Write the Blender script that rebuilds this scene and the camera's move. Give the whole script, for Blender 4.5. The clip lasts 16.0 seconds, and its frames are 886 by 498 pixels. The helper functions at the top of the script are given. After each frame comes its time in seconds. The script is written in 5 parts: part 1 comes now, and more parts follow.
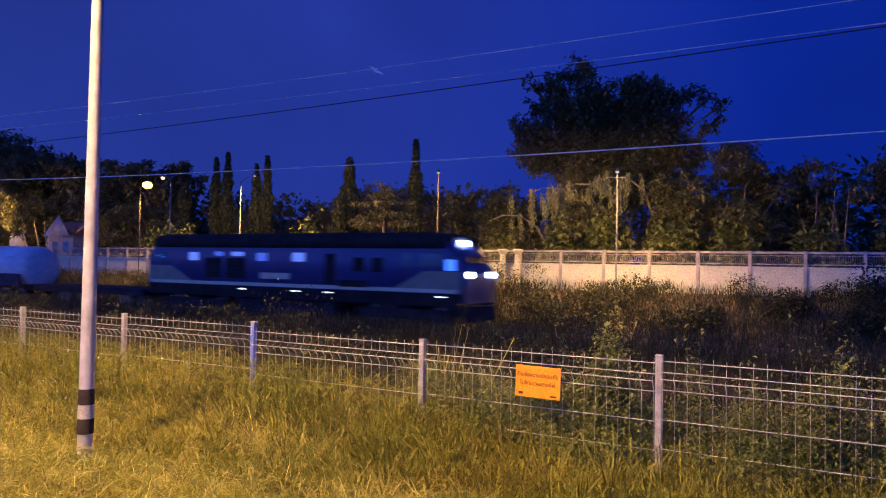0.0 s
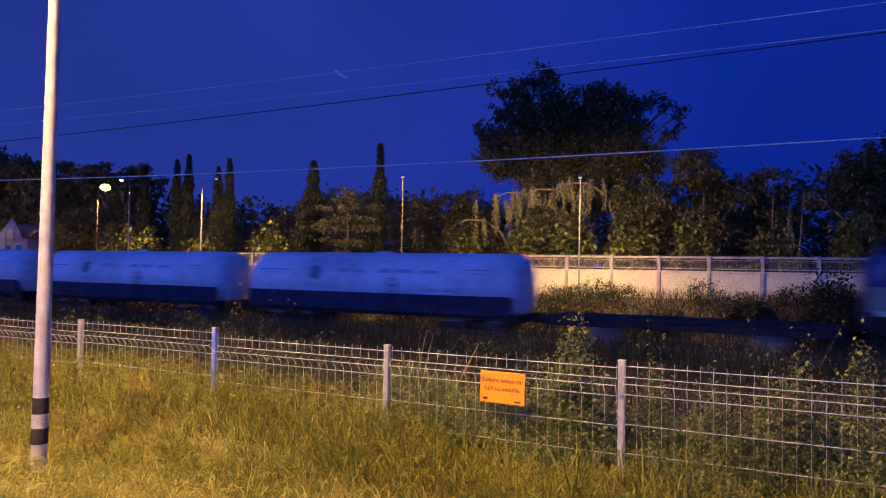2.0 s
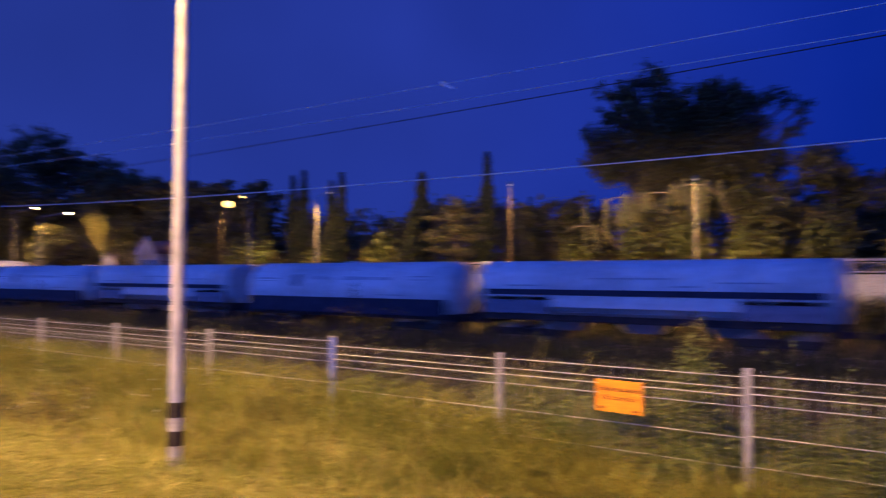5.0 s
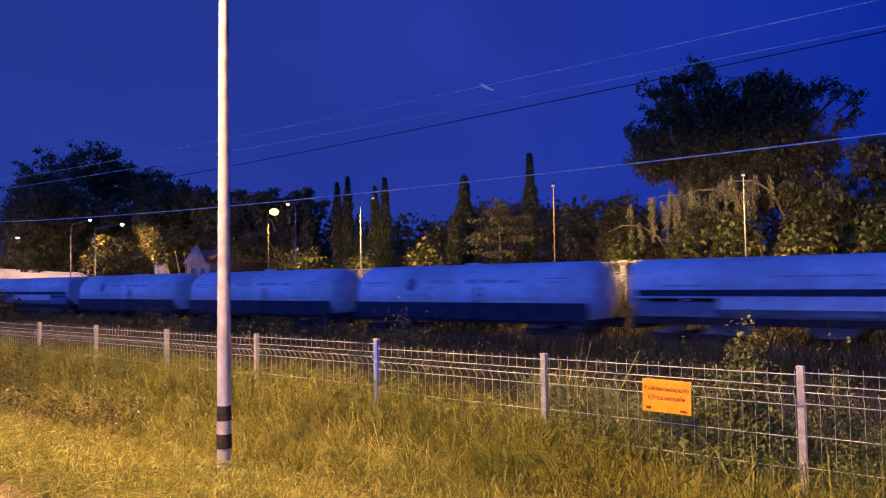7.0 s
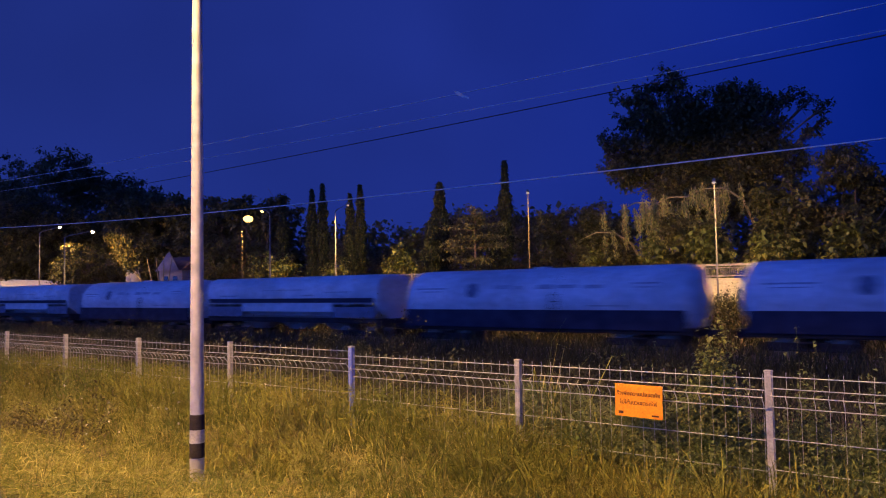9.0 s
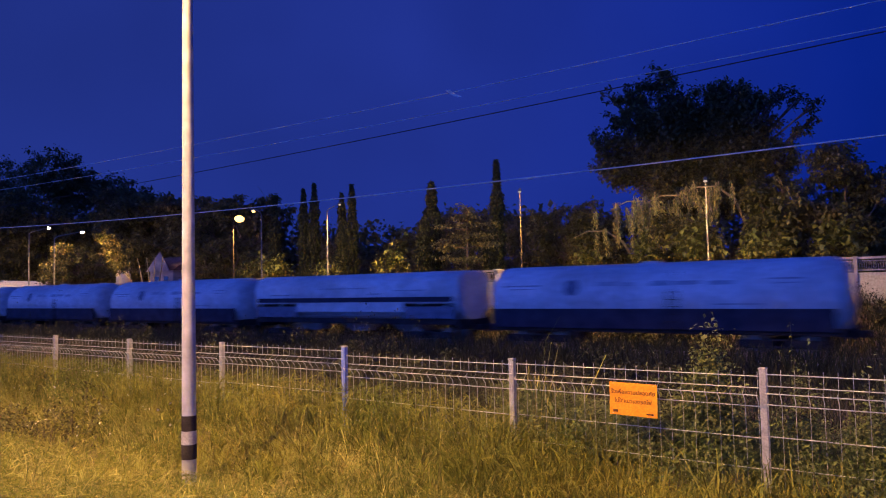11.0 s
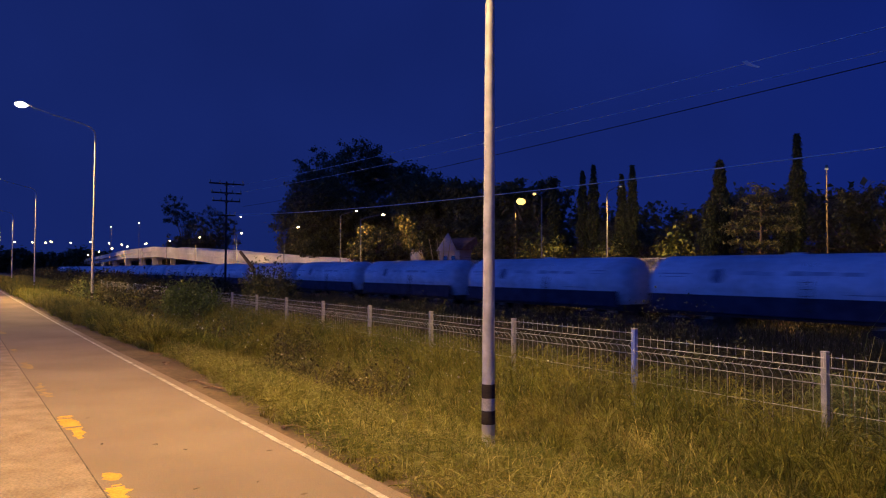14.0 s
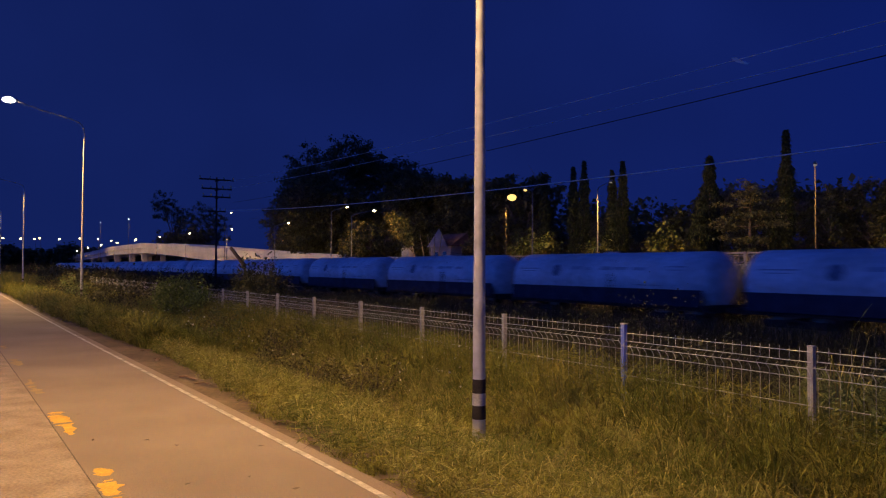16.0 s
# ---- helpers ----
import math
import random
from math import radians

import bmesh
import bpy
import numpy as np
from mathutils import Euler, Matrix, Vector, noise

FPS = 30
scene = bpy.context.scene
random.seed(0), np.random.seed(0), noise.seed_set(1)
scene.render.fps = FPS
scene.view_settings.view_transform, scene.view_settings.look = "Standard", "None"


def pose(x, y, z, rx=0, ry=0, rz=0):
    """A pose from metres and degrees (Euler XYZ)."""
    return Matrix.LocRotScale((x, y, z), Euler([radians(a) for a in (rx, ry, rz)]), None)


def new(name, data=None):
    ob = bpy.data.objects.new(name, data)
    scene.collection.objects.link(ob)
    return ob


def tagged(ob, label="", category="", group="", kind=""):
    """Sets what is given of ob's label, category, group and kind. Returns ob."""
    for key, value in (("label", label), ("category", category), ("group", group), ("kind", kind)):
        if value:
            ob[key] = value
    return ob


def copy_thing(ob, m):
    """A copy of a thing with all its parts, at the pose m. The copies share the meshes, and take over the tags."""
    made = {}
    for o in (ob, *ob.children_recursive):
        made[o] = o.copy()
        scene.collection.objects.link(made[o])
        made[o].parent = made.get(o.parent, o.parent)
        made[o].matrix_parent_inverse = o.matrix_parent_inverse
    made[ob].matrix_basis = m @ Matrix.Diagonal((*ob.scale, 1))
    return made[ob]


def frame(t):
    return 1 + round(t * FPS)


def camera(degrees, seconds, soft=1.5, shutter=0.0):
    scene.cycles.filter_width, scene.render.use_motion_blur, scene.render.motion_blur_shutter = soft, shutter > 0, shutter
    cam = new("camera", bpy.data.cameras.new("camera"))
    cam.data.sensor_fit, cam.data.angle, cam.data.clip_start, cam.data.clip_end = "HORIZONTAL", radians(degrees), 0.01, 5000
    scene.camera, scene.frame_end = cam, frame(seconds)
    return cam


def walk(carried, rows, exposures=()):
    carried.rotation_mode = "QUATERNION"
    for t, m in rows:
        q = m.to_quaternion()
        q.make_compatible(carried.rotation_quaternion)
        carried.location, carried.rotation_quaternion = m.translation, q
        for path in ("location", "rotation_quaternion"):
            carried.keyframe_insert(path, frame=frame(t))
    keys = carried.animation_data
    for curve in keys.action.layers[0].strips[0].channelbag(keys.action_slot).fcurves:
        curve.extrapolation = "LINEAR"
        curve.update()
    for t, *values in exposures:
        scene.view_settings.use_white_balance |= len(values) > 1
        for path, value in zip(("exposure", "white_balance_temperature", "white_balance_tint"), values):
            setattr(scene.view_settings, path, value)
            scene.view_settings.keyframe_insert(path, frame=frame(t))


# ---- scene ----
cam = camera(62.3, 16.0, 1.15, 0.8)
ROWS = [
    (0.0, 0.000, 0.000, 1.650, 29.63, 1.26, 1.03),
    (0.5, -0.005, 0.014, 1.659, 28.98, 1.31, 1.03),
    (1.0, -0.016, 0.036, 1.656, 28.02, 1.46, 1.03),
    (1.5, -0.013, 0.016, 1.659, 27.38, 1.52, 0.96),
    (2.0, -0.011, 0.003, 1.664, 26.84, 1.64, 1.09),
    (2.5, -0.000, 0.003, 1.659, 26.43, 1.88, 1.04),
    (3.0, -0.001, 0.019, 1.667, 25.97, 2.05, 0.94),
    (3.5, -0.007, 0.024, 1.654, 25.21, 2.11, 1.19),
    (4.0, -0.006, 0.042, 1.655, 24.35, 2.18, 1.38),
    (4.5, -0.008, 0.024, 1.654, 25.74, 2.24, 1.17),
    (5.0, -0.032, -0.006, 1.658, 35.30, 2.19, 0.23),
    (5.2, -0.021, -0.026, 1.655, 38.22, 2.22, -0.05),
    (7.3, -0.018, 0.034, 1.632, 38.67, 2.51, -0.87),
    (7.5, -0.009, 0.019, 1.634, 38.01, 2.45, -0.87),
    (8.0, -0.001, -0.008, 1.623, 37.46, 2.39, -0.76),
    (8.5, -0.022, 0.028, 1.628, 37.05, 2.37, -0.81),
    (9.0, 0.011, 0.008, 1.631, 36.82, 3.00, -0.99),
    (11.5, -0.029, 0.032, 1.625, 35.98, 2.76, -1.10),
    (12.0, -0.028, -0.008, 1.614, 36.36, 2.25, -0.55),
    (12.5, -0.027, -0.017, 1.614, 38.02, 1.77, -0.23),
    (12.7, -0.020, -0.041, 1.605, 41.39, 1.75, -0.10),
    (12.9, -0.018, -0.098, 1.600, 46.31, 1.80, 0.01),
    (13.0, -0.022, -0.124, 1.597, 48.92, 1.80, 0.14),
    (13.1, -0.024, -0.124, 1.601, 51.31, 1.73, 0.16),
    (13.2, -0.029, -0.138, 1.596, 53.29, 1.71, 0.28),
    (13.3, -0.032, -0.156, 1.605, 54.86, 1.65, 0.26),
    (13.5, -0.034, -0.193, 1.607, 56.60, 1.64, 0.34),
    (14.0, -0.033, -0.210, 1.610, 57.59, 1.72, 0.34),
    (14.5, -0.035, -0.209, 1.607, 57.79, 1.66, 0.39),
    (15.0, -0.030, -0.217, 1.607, 57.83, 1.59, 0.32),
    (15.5, -0.002, -0.228, 1.605, 57.48, 1.54, 0.24),
    (16.0, -0.004, -0.225, 1.607, 56.89, 1.41, 0.28),
]
walk(cam, [(t, pose(x, y, z, 0, 0, yaw) @ pose(0, 0, 0, 90 + pitch) @ pose(0, 0, 0, 0, 0, roll)) for t, x, y, z, yaw, pitch, roll in ROWS],
     [(0.0, 0.52, 6500, 10), (3.5, 0.5, 6500, 10), (4.6, 0.67, 6500, 10), (5.2, 0.52, 6500, 10), (7.3, 0.64, 6500, 10), (8.0, 0.62, 6500, 10), (8.4, 0.46, 6500, 10), (9.0, 0.14, 6500, 10), (11.3, 0.3, 6500, 10), (12.5, 0.22, 6500, 10), (13.2, -0.03, 6350, 6), (14.5, -0.8, 6200, 2), (16.0, -0.92, 6200, 2)])

# ---- world: late dusk, afterglow behind the camera ----
world = bpy.data.worlds.new("dusk")
scene.world = world
world.use_nodes = True
wn, wl = world.node_tree.nodes, world.node_tree.links
wn.clear()
w_out, w_bg = wn.new("ShaderNodeOutputWorld"), wn.new("ShaderNodeBackground")
w_co, w_sep = wn.new("ShaderNodeTexCoord"), wn.new("ShaderNodeSeparateXYZ")
wl.new(w_co.outputs["Generated"], w_sep.inputs[0])
w_side = wn.new("ShaderNodeMapRange")
w_side.inputs["From Min"].default_value, w_side.inputs["From Max"].default_value = -0.02, -0.85
wl.new(w_sep.outputs["Y"], w_side.inputs["Value"])
w_west = wn.new("ShaderNodeMapRange")
w_west.inputs["From Min"].default_value, w_west.inputs["From Max"].default_value = -1.0, 0.2
wl.new(w_sep.outputs["X"], w_west.inputs["Value"])
w_up = wn.new("ShaderNodeValToRGB")
w_up.color_ramp.elements[0].position, w_up.color_ramp.elements[0].color = 0.0, (0.010, 0.021, 0.150, 1)
w_up.color_ramp.elements[1].position, w_up.color_ramp.elements[1].color = 0.75, (0.002, 0.0120, 0.170, 1)
e = w_up.color_ramp.elements.new(0.35)
e.color = (0.010, 0.022, 0.185, 1)
wl.new(w_west.outputs[0], w_up.inputs[0])
w_cl = wn.new("ShaderNodeTexNoise")
w_cl.inputs["Scale"].default_value, w_cl.inputs["Detail"].default_value = 2.2, 3.0
wl.new(w_co.outputs["Generated"], w_cl.inputs["Vector"])
w_clr = wn.new("ShaderNodeMapRange")
w_clr.inputs["From Min"].default_value, w_clr.inputs["From Max"].default_value = 0.3, 0.7
w_clr.inputs["To Min"].default_value, w_clr.inputs["To Max"].default_value = 0.85, 1.2
wl.new(w_cl.outputs["Fac"], w_clr.inputs["Value"])
w_mul = wn.new("ShaderNodeVectorMath")
w_mul.operation = "SCALE"
wl.new(w_up.outputs["Color"], w_mul.inputs[0])
wl.new(w_clr.outputs[0], w_mul.inputs["Scale"])
w_low = wn.new("ShaderNodeMapRange")
w_low.inputs["From Min"].default_value, w_low.inputs["From Max"].default_value = 0.75, 0.05
w_low.inputs["To Min"].default_value, w_low.inputs["To Max"].default_value = 0.15, 1.0
wl.new(w_sep.outputs["Z"], w_low.inputs["Value"])
w_fac = wn.new("ShaderNodeMath")
w_fac.operation = "MULTIPLY"
wl.new(w_side.outputs[0], w_fac.inputs[0])
wl.new(w_low.outputs[0], w_fac.inputs[1])
w_mix = wn.new("ShaderNodeMix")
w_mix.data_type = "RGBA"
wl.new(w_fac.outputs[0], w_mix.inputs["Factor"])
wl.new(w_mul.outputs[0], w_mix.inputs["A"])
w_mix.inputs["B"].default_value = (0.075, 0.22, 1.45, 1)
wl.new(w_mix.outputs["Result"], w_bg.inputs["Color"])
w_bg.inputs["Strength"].default_value = 1.16
wl.new(w_bg.outputs[0], w_out.inputs[0])

SODIUM = (1.0, 0.56, 0.15)


def lamp_light(name, place, watts, colour=SODIUM, radius=0.12, cone=0, tilt=0):
    """The light of one street luminaire."""
    data = bpy.data.lights.new(name, "SPOT" if cone else "POINT")
    data.energy, data.color, data.shadow_soft_size = watts, colour, radius
    if cone:
        data.spot_size, data.spot_blend = radians(cone), 0.3
    ob = new(name, data)
    ob.location, ob.rotation_euler = place, (radians(tilt), 0, 0)
    return ob


# the row of street lamps along the road: posts (x, y), the luminaires hang over the road
STREET = [(-6.86, 4.75), (-43.2, 5.0), (-80.0, 4.4), (-117.0, 3.8), (-153.0, 3.1), (-190.0, 2.4), (-228.0, 1.4), (29.6, 4.75)]
for k, (sx, sy) in enumerate(STREET):
    lamp_light("street_light", (sx, sy - 3.50, 9.74), 12600 if k in (0, 7) else 16000 if k == 1 else 9000, cone=142)


# ---- materials ----
def node_mat(name):
    m = bpy.data.materials.new(name)
    m.use_nodes = True
    nt = m.node_tree
    return m, nt.nodes, nt.links, nt.nodes["Principled BSDF"]


def surface(name, a, b, scale=6.0, rough=0.7, metal=0.0, bump=0.0, fine=60.0, spec=0.4, island=0.0, translucent=0.0, dirt=None):
    """Two colours mixed by coarse noise, varied by fine noise, with fine relief; island: brightness varied piece by piece."""
    m, n, l, p = node_mat(name)
    co = n.new("ShaderNodeTexCoord")
    big, small, mix = n.new("ShaderNodeTexNoise"), n.new("ShaderNodeTexNoise"), n.new("ShaderNodeMix")
    big.inputs["Scale"].default_value, big.inputs["Detail"].default_value = scale, 5.0
    small.inputs["Scale"].default_value, small.inputs["Detail"].default_value = fine, 3.0
    mix.data_type = "RGBA"
    mix.inputs["A"].default_value, mix.inputs["B"].default_value = (*a, 1), (*b, 1)
    l.new(co.outputs["Object"], big.inputs["Vector"])
    l.new(co.outputs["Object"], small.inputs["Vector"])
    rng = n.new("ShaderNodeMapRange")
    rng.inputs["From Min"].default_value, rng.inputs["From Max"].default_value = 0.35, 0.65
    l.new(big.outputs["Fac"], rng.inputs["Value"])
    l.new(rng.outputs[0], mix.inputs["Factor"])
    val = n.new("ShaderNodeHueSaturation")
    vr = n.new("ShaderNodeMapRange")
    vr.inputs["From Min"].default_value, vr.inputs["From Max"].default_value = 0.3, 0.7
    vr.inputs["To Min"].default_value, vr.inputs["To Max"].default_value = 0.8, 1.2
    l.new(small.outputs["Fac"], vr.inputs["Value"])
    last = vr.outputs[0]
    if island:
        geo, ir, mul = n.new("ShaderNodeNewGeometry"), n.new("ShaderNodeMapRange"), n.new("ShaderNodeMath")
        ir.inputs["To Min"].default_value, ir.inputs["To Max"].default_value = 1 - island, 1 + island
        l.new(geo.outputs["Random Per Island"], ir.inputs["Value"])
        mul.operation = "MULTIPLY"
        l.new(last, mul.inputs[0])
        l.new(ir.outputs[0], mul.inputs[1])
        last = mul.outputs[0]
    l.new(last, val.inputs["Value"])
    l.new(mix.outputs["Result"], val.inputs["Color"])
    col = val.outputs["Color"]
    l.new(col, p.inputs["Base Color"])
    p.inputs["Roughness"].default_value, p.inputs["Metallic"].default_value = rough, metal
    p.inputs["Specular IOR Level"].default_value = spec
    if bump:
        bp = n.new("ShaderNodeBump")
        bp.inputs["Strength"].default_value, bp.inputs["Distance"].default_value = bump, 0.01
        l.new(small.outputs["Fac"], bp.inputs["Height"])
        l.new(bp.outputs[0], p.inputs["Normal"])
    if translucent:
        tr, ms = n.new("ShaderNodeBsdfTranslucent"), n.new("ShaderNodeMixShader")
        l.new(col, tr.inputs["Color"])
        ms.inputs[0].default_value = translucent
        l.new(p.outputs[0], ms.inputs[1])
        l.new(tr.outputs[0], ms.inputs[2])
        l.new(ms.outputs[0], n["Material Output"].inputs["Surface"])
    return m


def glow(name, colour, strength):
    m, n, l, p = node_mat(name)
    p.inputs["Base Color"].default_value = (*colour, 1)
    p.inputs["Emission Color"].default_value = (*colour, 1)
    p.inputs["Emission Strength"].default_value = strength
    return m


M_SOIL = surface("soil", (0.11, 0.08, 0.052), (0.19, 0.14, 0.095), 0.8, 0.95, bump=0.6, fine=14)
M_ROAD = surface("road_concrete", (0.235, 0.185, 0.15), (0.31, 0.25, 0.205), 0.5, 0.85, bump=0.35, fine=90)
M_ROADOLD = surface("old_concrete", (0.265, 0.21, 0.165), (0.375, 0.305, 0.245), 3.2, 0.9, bump=0.7, fine=40)
M_JOINT = surface("joint_tar", (0.09, 0.075, 0.06), (0.17, 0.14, 0.115), 9, 0.9, bump=0.4)
M_LINE = surface("white_line_paint", (0.30, 0.28, 0.25), (0.66, 0.63, 0.58), 7, 0.7, bump=0.2)
M_YELLOW = surface("worn_yellow_paint", (0.62, 0.36, 0.05), (0.75, 0.45, 0.06), 5, 0.7, bump=0.2)
M_FADED = surface("faded_yellow_paint", (0.30, 0.22, 0.13), (0.42, 0.30, 0.13), 6, 0.8, bump=0.2)
M_GRASS = surface("grass_blades", (0.132, 0.158, 0.026), (0.26, 0.246, 0.045), 0.6, 0.6, fine=3, island=0.45, translucent=0.3)
M_STRAW = surface("dry_grass", (0.30, 0.28, 0.09), (0.47, 0.43, 0.15), 1.0, 0.7, fine=4, island=0.4, translucent=0.25)
# weed colour darkened to stand in for shade on the bank and trackside
M_SHADEWEED = surface("shaded_weeds", (0.035, 0.042, 0.018), (0.075, 0.07, 0.028), 0.3, 0.7, fine=3, island=0.45, translucent=0.2)
M_WEED = surface("weed_leaves", (0.06, 0.07, 0.026), (0.115, 0.108, 0.042), 0.3, 0.65, fine=3, island=0.4, translucent=0.3)
M_VINE = surface("vine_leaves", (0.12, 0.16, 0.05), (0.23, 0.25, 0.092), 2.0, 0.5, fine=9, island=0.4, translucent=0.42)
M_BUSH = surface("bush_leaves", (0.14, 0.20, 0.04), (0.23, 0.28, 0.06), 1.2, 0.5, fine=6, island=0.45, translucent=0.3)
M_STALK = surface("pale_stalk", (0.25, 0.2, 0.1), (0.36, 0.3, 0.17), 5, 0.8)
M_BANDWHITE = surface("white_band_paint", (0.40, 0.39, 0.37), (0.54, 0.52, 0.50), 8, 0.85, 0.0, bump=0.1, spec=0.2)
M_GALV = surface("galvanised_steel", (0.46, 0.46, 0.48), (0.58, 0.58, 0.60), 1.5, 0.6, 0.3, bump=0.02, fine=7)
M_WIRE = surface("fence_wire", (0.46, 0.46, 0.46), (0.6, 0.6, 0.6), 8, 0.6, 0.25)
M_POST = surface("post_white_coat", (0.32, 0.31, 0.30), (0.46, 0.45, 0.43), 9, 0.45, 0.2, bump=0.15)
M_POSTBLUE = surface("post_lavender_coat", (0.16, 0.22, 0.62), (0.22, 0.30, 0.75), 9, 0.45, 0.2, bump=0.15)
M_BLACK = surface("black_paint", (0.035, 0.028, 0.025), (0.06, 0.05, 0.044), 6, 0.9, spec=0.2)
M_SIGN = surface("orange_sign", (0.85, 0.30, 0.008), (0.95, 0.36, 0.012), 7, 0.45, bump=0.05)
M_SIGNTXT = surface("sign_ink", (0.09, 0.03, 0.01), (0.14, 0.045, 0.01), 30, 0.7)
M_LENS = glow("sodium_lens", (1.0, 0.62, 0.26), 110)
M_LENSFAR = glow("far_lamp_lens", (1.0, 0.58, 0.16), 3.2)
M_LENSTOWN = glow("town_lamp_lens", (1.0, 0.68, 0.32), 20)
M_LENSDIM = glow("dim_lamp_lens", (1.0, 0.78, 0.55), 0.35)
M_RAG = surface("pale_plastic", (0.88, 0.88, 0.87), (0.95, 0.95, 0.94), 6, 0.5, translucent=0.4)
M_TANK = surface("tank_white_paint", (0.50, 0.50, 0.52), (0.72, 0.72, 0.74), 0.45, 0.38, 0.0, bump=0.08, fine=5, spec=0.5)
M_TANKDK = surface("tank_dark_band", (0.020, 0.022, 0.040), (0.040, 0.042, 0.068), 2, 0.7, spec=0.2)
M_EMBLEM = surface("faded_emblem", (0.10, 0.11, 0.16), (0.20, 0.21, 0.27), 5, 0.5)
M_MARKING = surface("faded_lettering", (0.27, 0.28, 0.33), (0.44, 0.45, 0.50), 4, 0.5)
M_FRAME = surface("wagon_frame", (0.02, 0.02, 0.024), (0.05, 0.045, 0.045), 3, 0.85, bump=0.2, spec=0.12)
M_LOCO = surface("loco_blue_paint", (0.036, 0.040, 0.115), (0.052, 0.058, 0.155), 0.8, 0.35, 0.0, spec=0.5)
M_LOCOGREY = surface("loco_grey_paint", (0.60, 0.50, 0.30), (0.70, 0.60, 0.38), 2, 0.4)
# post colour darkened to offset lamplight falling on shafts close to a lamp
M_DULLPOST = surface("darkened_post", (0.05, 0.04, 0.03), (0.09, 0.07, 0.05), 2, 0.8)
M_FARPOST = surface("weathered_post", (0.15, 0.15, 0.15), (0.22, 0.22, 0.22), 2, 0.6, 0.2)
M_LOCOPALE = surface("loco_corner_paint", (0.26, 0.22, 0.14), (0.34, 0.29, 0.19), 2, 0.6, spec=0.2)
M_FLOWER = surface("white_petals", (0.7, 0.68, 0.6), (0.8, 0.78, 0.7), 9, 0.6)
M_LOCODK = surface("loco_roof", (0.016, 0.014, 0.013), (0.03, 0.026, 0.024), 2, 0.85, spec=0.15)
M_GLASSDK = surface("dark_glass", (0.01, 0.012, 0.02), (0.02, 0.022, 0.03), 2, 0.08, spec=0.8)
M_LIT = glow("lit_window", (0.25, 0.42, 1.0), 0.32)
M_LITDIM = glow("dim_window", (0.2, 0.36, 0.9), 0.16)
M_HEAD = glow("headlight", (0.22, 0.36, 1.0), 60)
M_MARK = glow("side_marker", (0.8, 0.88, 1.0), 2.2)
M_CABGLOW = glow("cab_glow", (0.06, 0.22, 1.0), 1.0)
M_WALL = surface("painted_wall", (0.42, 0.40, 0.28), (0.58, 0.55, 0.39), 0.6, 0.85, bump=0.3, fine=12)
M_CONC = surface("bridge_concrete", (0.42, 0.40, 0.37), (0.55, 0.52, 0.48), 0.25, 0.85, bump=0.2, fine=6)
M_RAIL = surface("railing_steel", (0.28, 0.24, 0.20), (0.42, 0.37, 0.32), 2, 0.5, 0.3)
M_BARK = surface("bark", (0.08, 0.06, 0.045), (0.20, 0.16, 0.12), 3, 0.9, bump=0.6, fine=20)
M_DRYBARK = surface("dry_bark", (0.15, 0.10, 0.065), (0.26, 0.19, 0.13), 9, 0.9, bump=0.5, fine=40)
M_BROWNWEED = surface("brown_weeds", (0.115, 0.11, 0.042), (0.21, 0.185, 0.075), 1.2, 0.7, fine=5, island=0.45, translucent=0.3)
M_LEAF = surface("tree_leaves", (0.075, 0.082, 0.032), (0.15, 0.137, 0.058), 0.25, 0.55, fine=2, island=0.45, translucent=0.3)
M_LEAFY = surface("bright_leaves", (0.095, 0.115, 0.03), (0.17, 0.17, 0.045), 0.4, 0.55, fine=2, island=0.4, translucent=0.3)
M_HANG = surface("hanging_creeper", (0.22, 0.23, 0.08), (0.33, 0.33, 0.12), 0.6, 0.7, fine=3, island=0.4, translucent=0.25)
M_PALELEAF = surface("pale_leaves", (0.13, 0.135, 0.055), (0.21, 0.20, 0.085), 0.6, 0.6, fine=3, island=0.45, translucent=0.25)
M_CYPRESS = surface("cypress_leaves", (0.035, 0.045, 0.016), (0.07, 0.08, 0.026), 0.4, 0.7, fine=3, island=0.5, translucent=0.2)
M_BALLAST = surface("ballast", (0.06, 0.055, 0.05), (0.12, 0.11, 0.10), 4, 0.95, bump=0.9, fine=18)
M_STEEL = surface("rail_steel", (0.22, 0.17, 0.14), (0.34, 0.28, 0.24), 4, 0.35, 0.8)
M_SHEEN = surface("bare_aluminium", (0.75, 0.75, 0.76), (0.85, 0.85, 0.86), 2, 0.45, 0.7)
M_HOUSE = surface("house_plaster", (0.28, 0.26, 0.23), (0.40, 0.37, 0.33), 0.8, 0.9)
M_ROOF = surface("roof_tiles", (0.10, 0.06, 0.045), (0.16, 0.09, 0.07), 2, 0.8)


# ---- mesh helpers ----
def part(name, bm, material, parent=None, label=""):
    me = bpy.data.meshes.new(name)
    bm.to_mesh(me)
    bm.free()
    me.materials.append(material)
    ob = new(name, me)
    if parent is not None:
        ob.parent = parent
    return tagged(ob, label)


def thing(name, label, category, group="", kind="", m=None):
    ob = new(name)
    ob.empty_display_size = 0.2
    if m is not None:
        ob.matrix_basis = m
    return tagged(ob, label, category, group, kind)


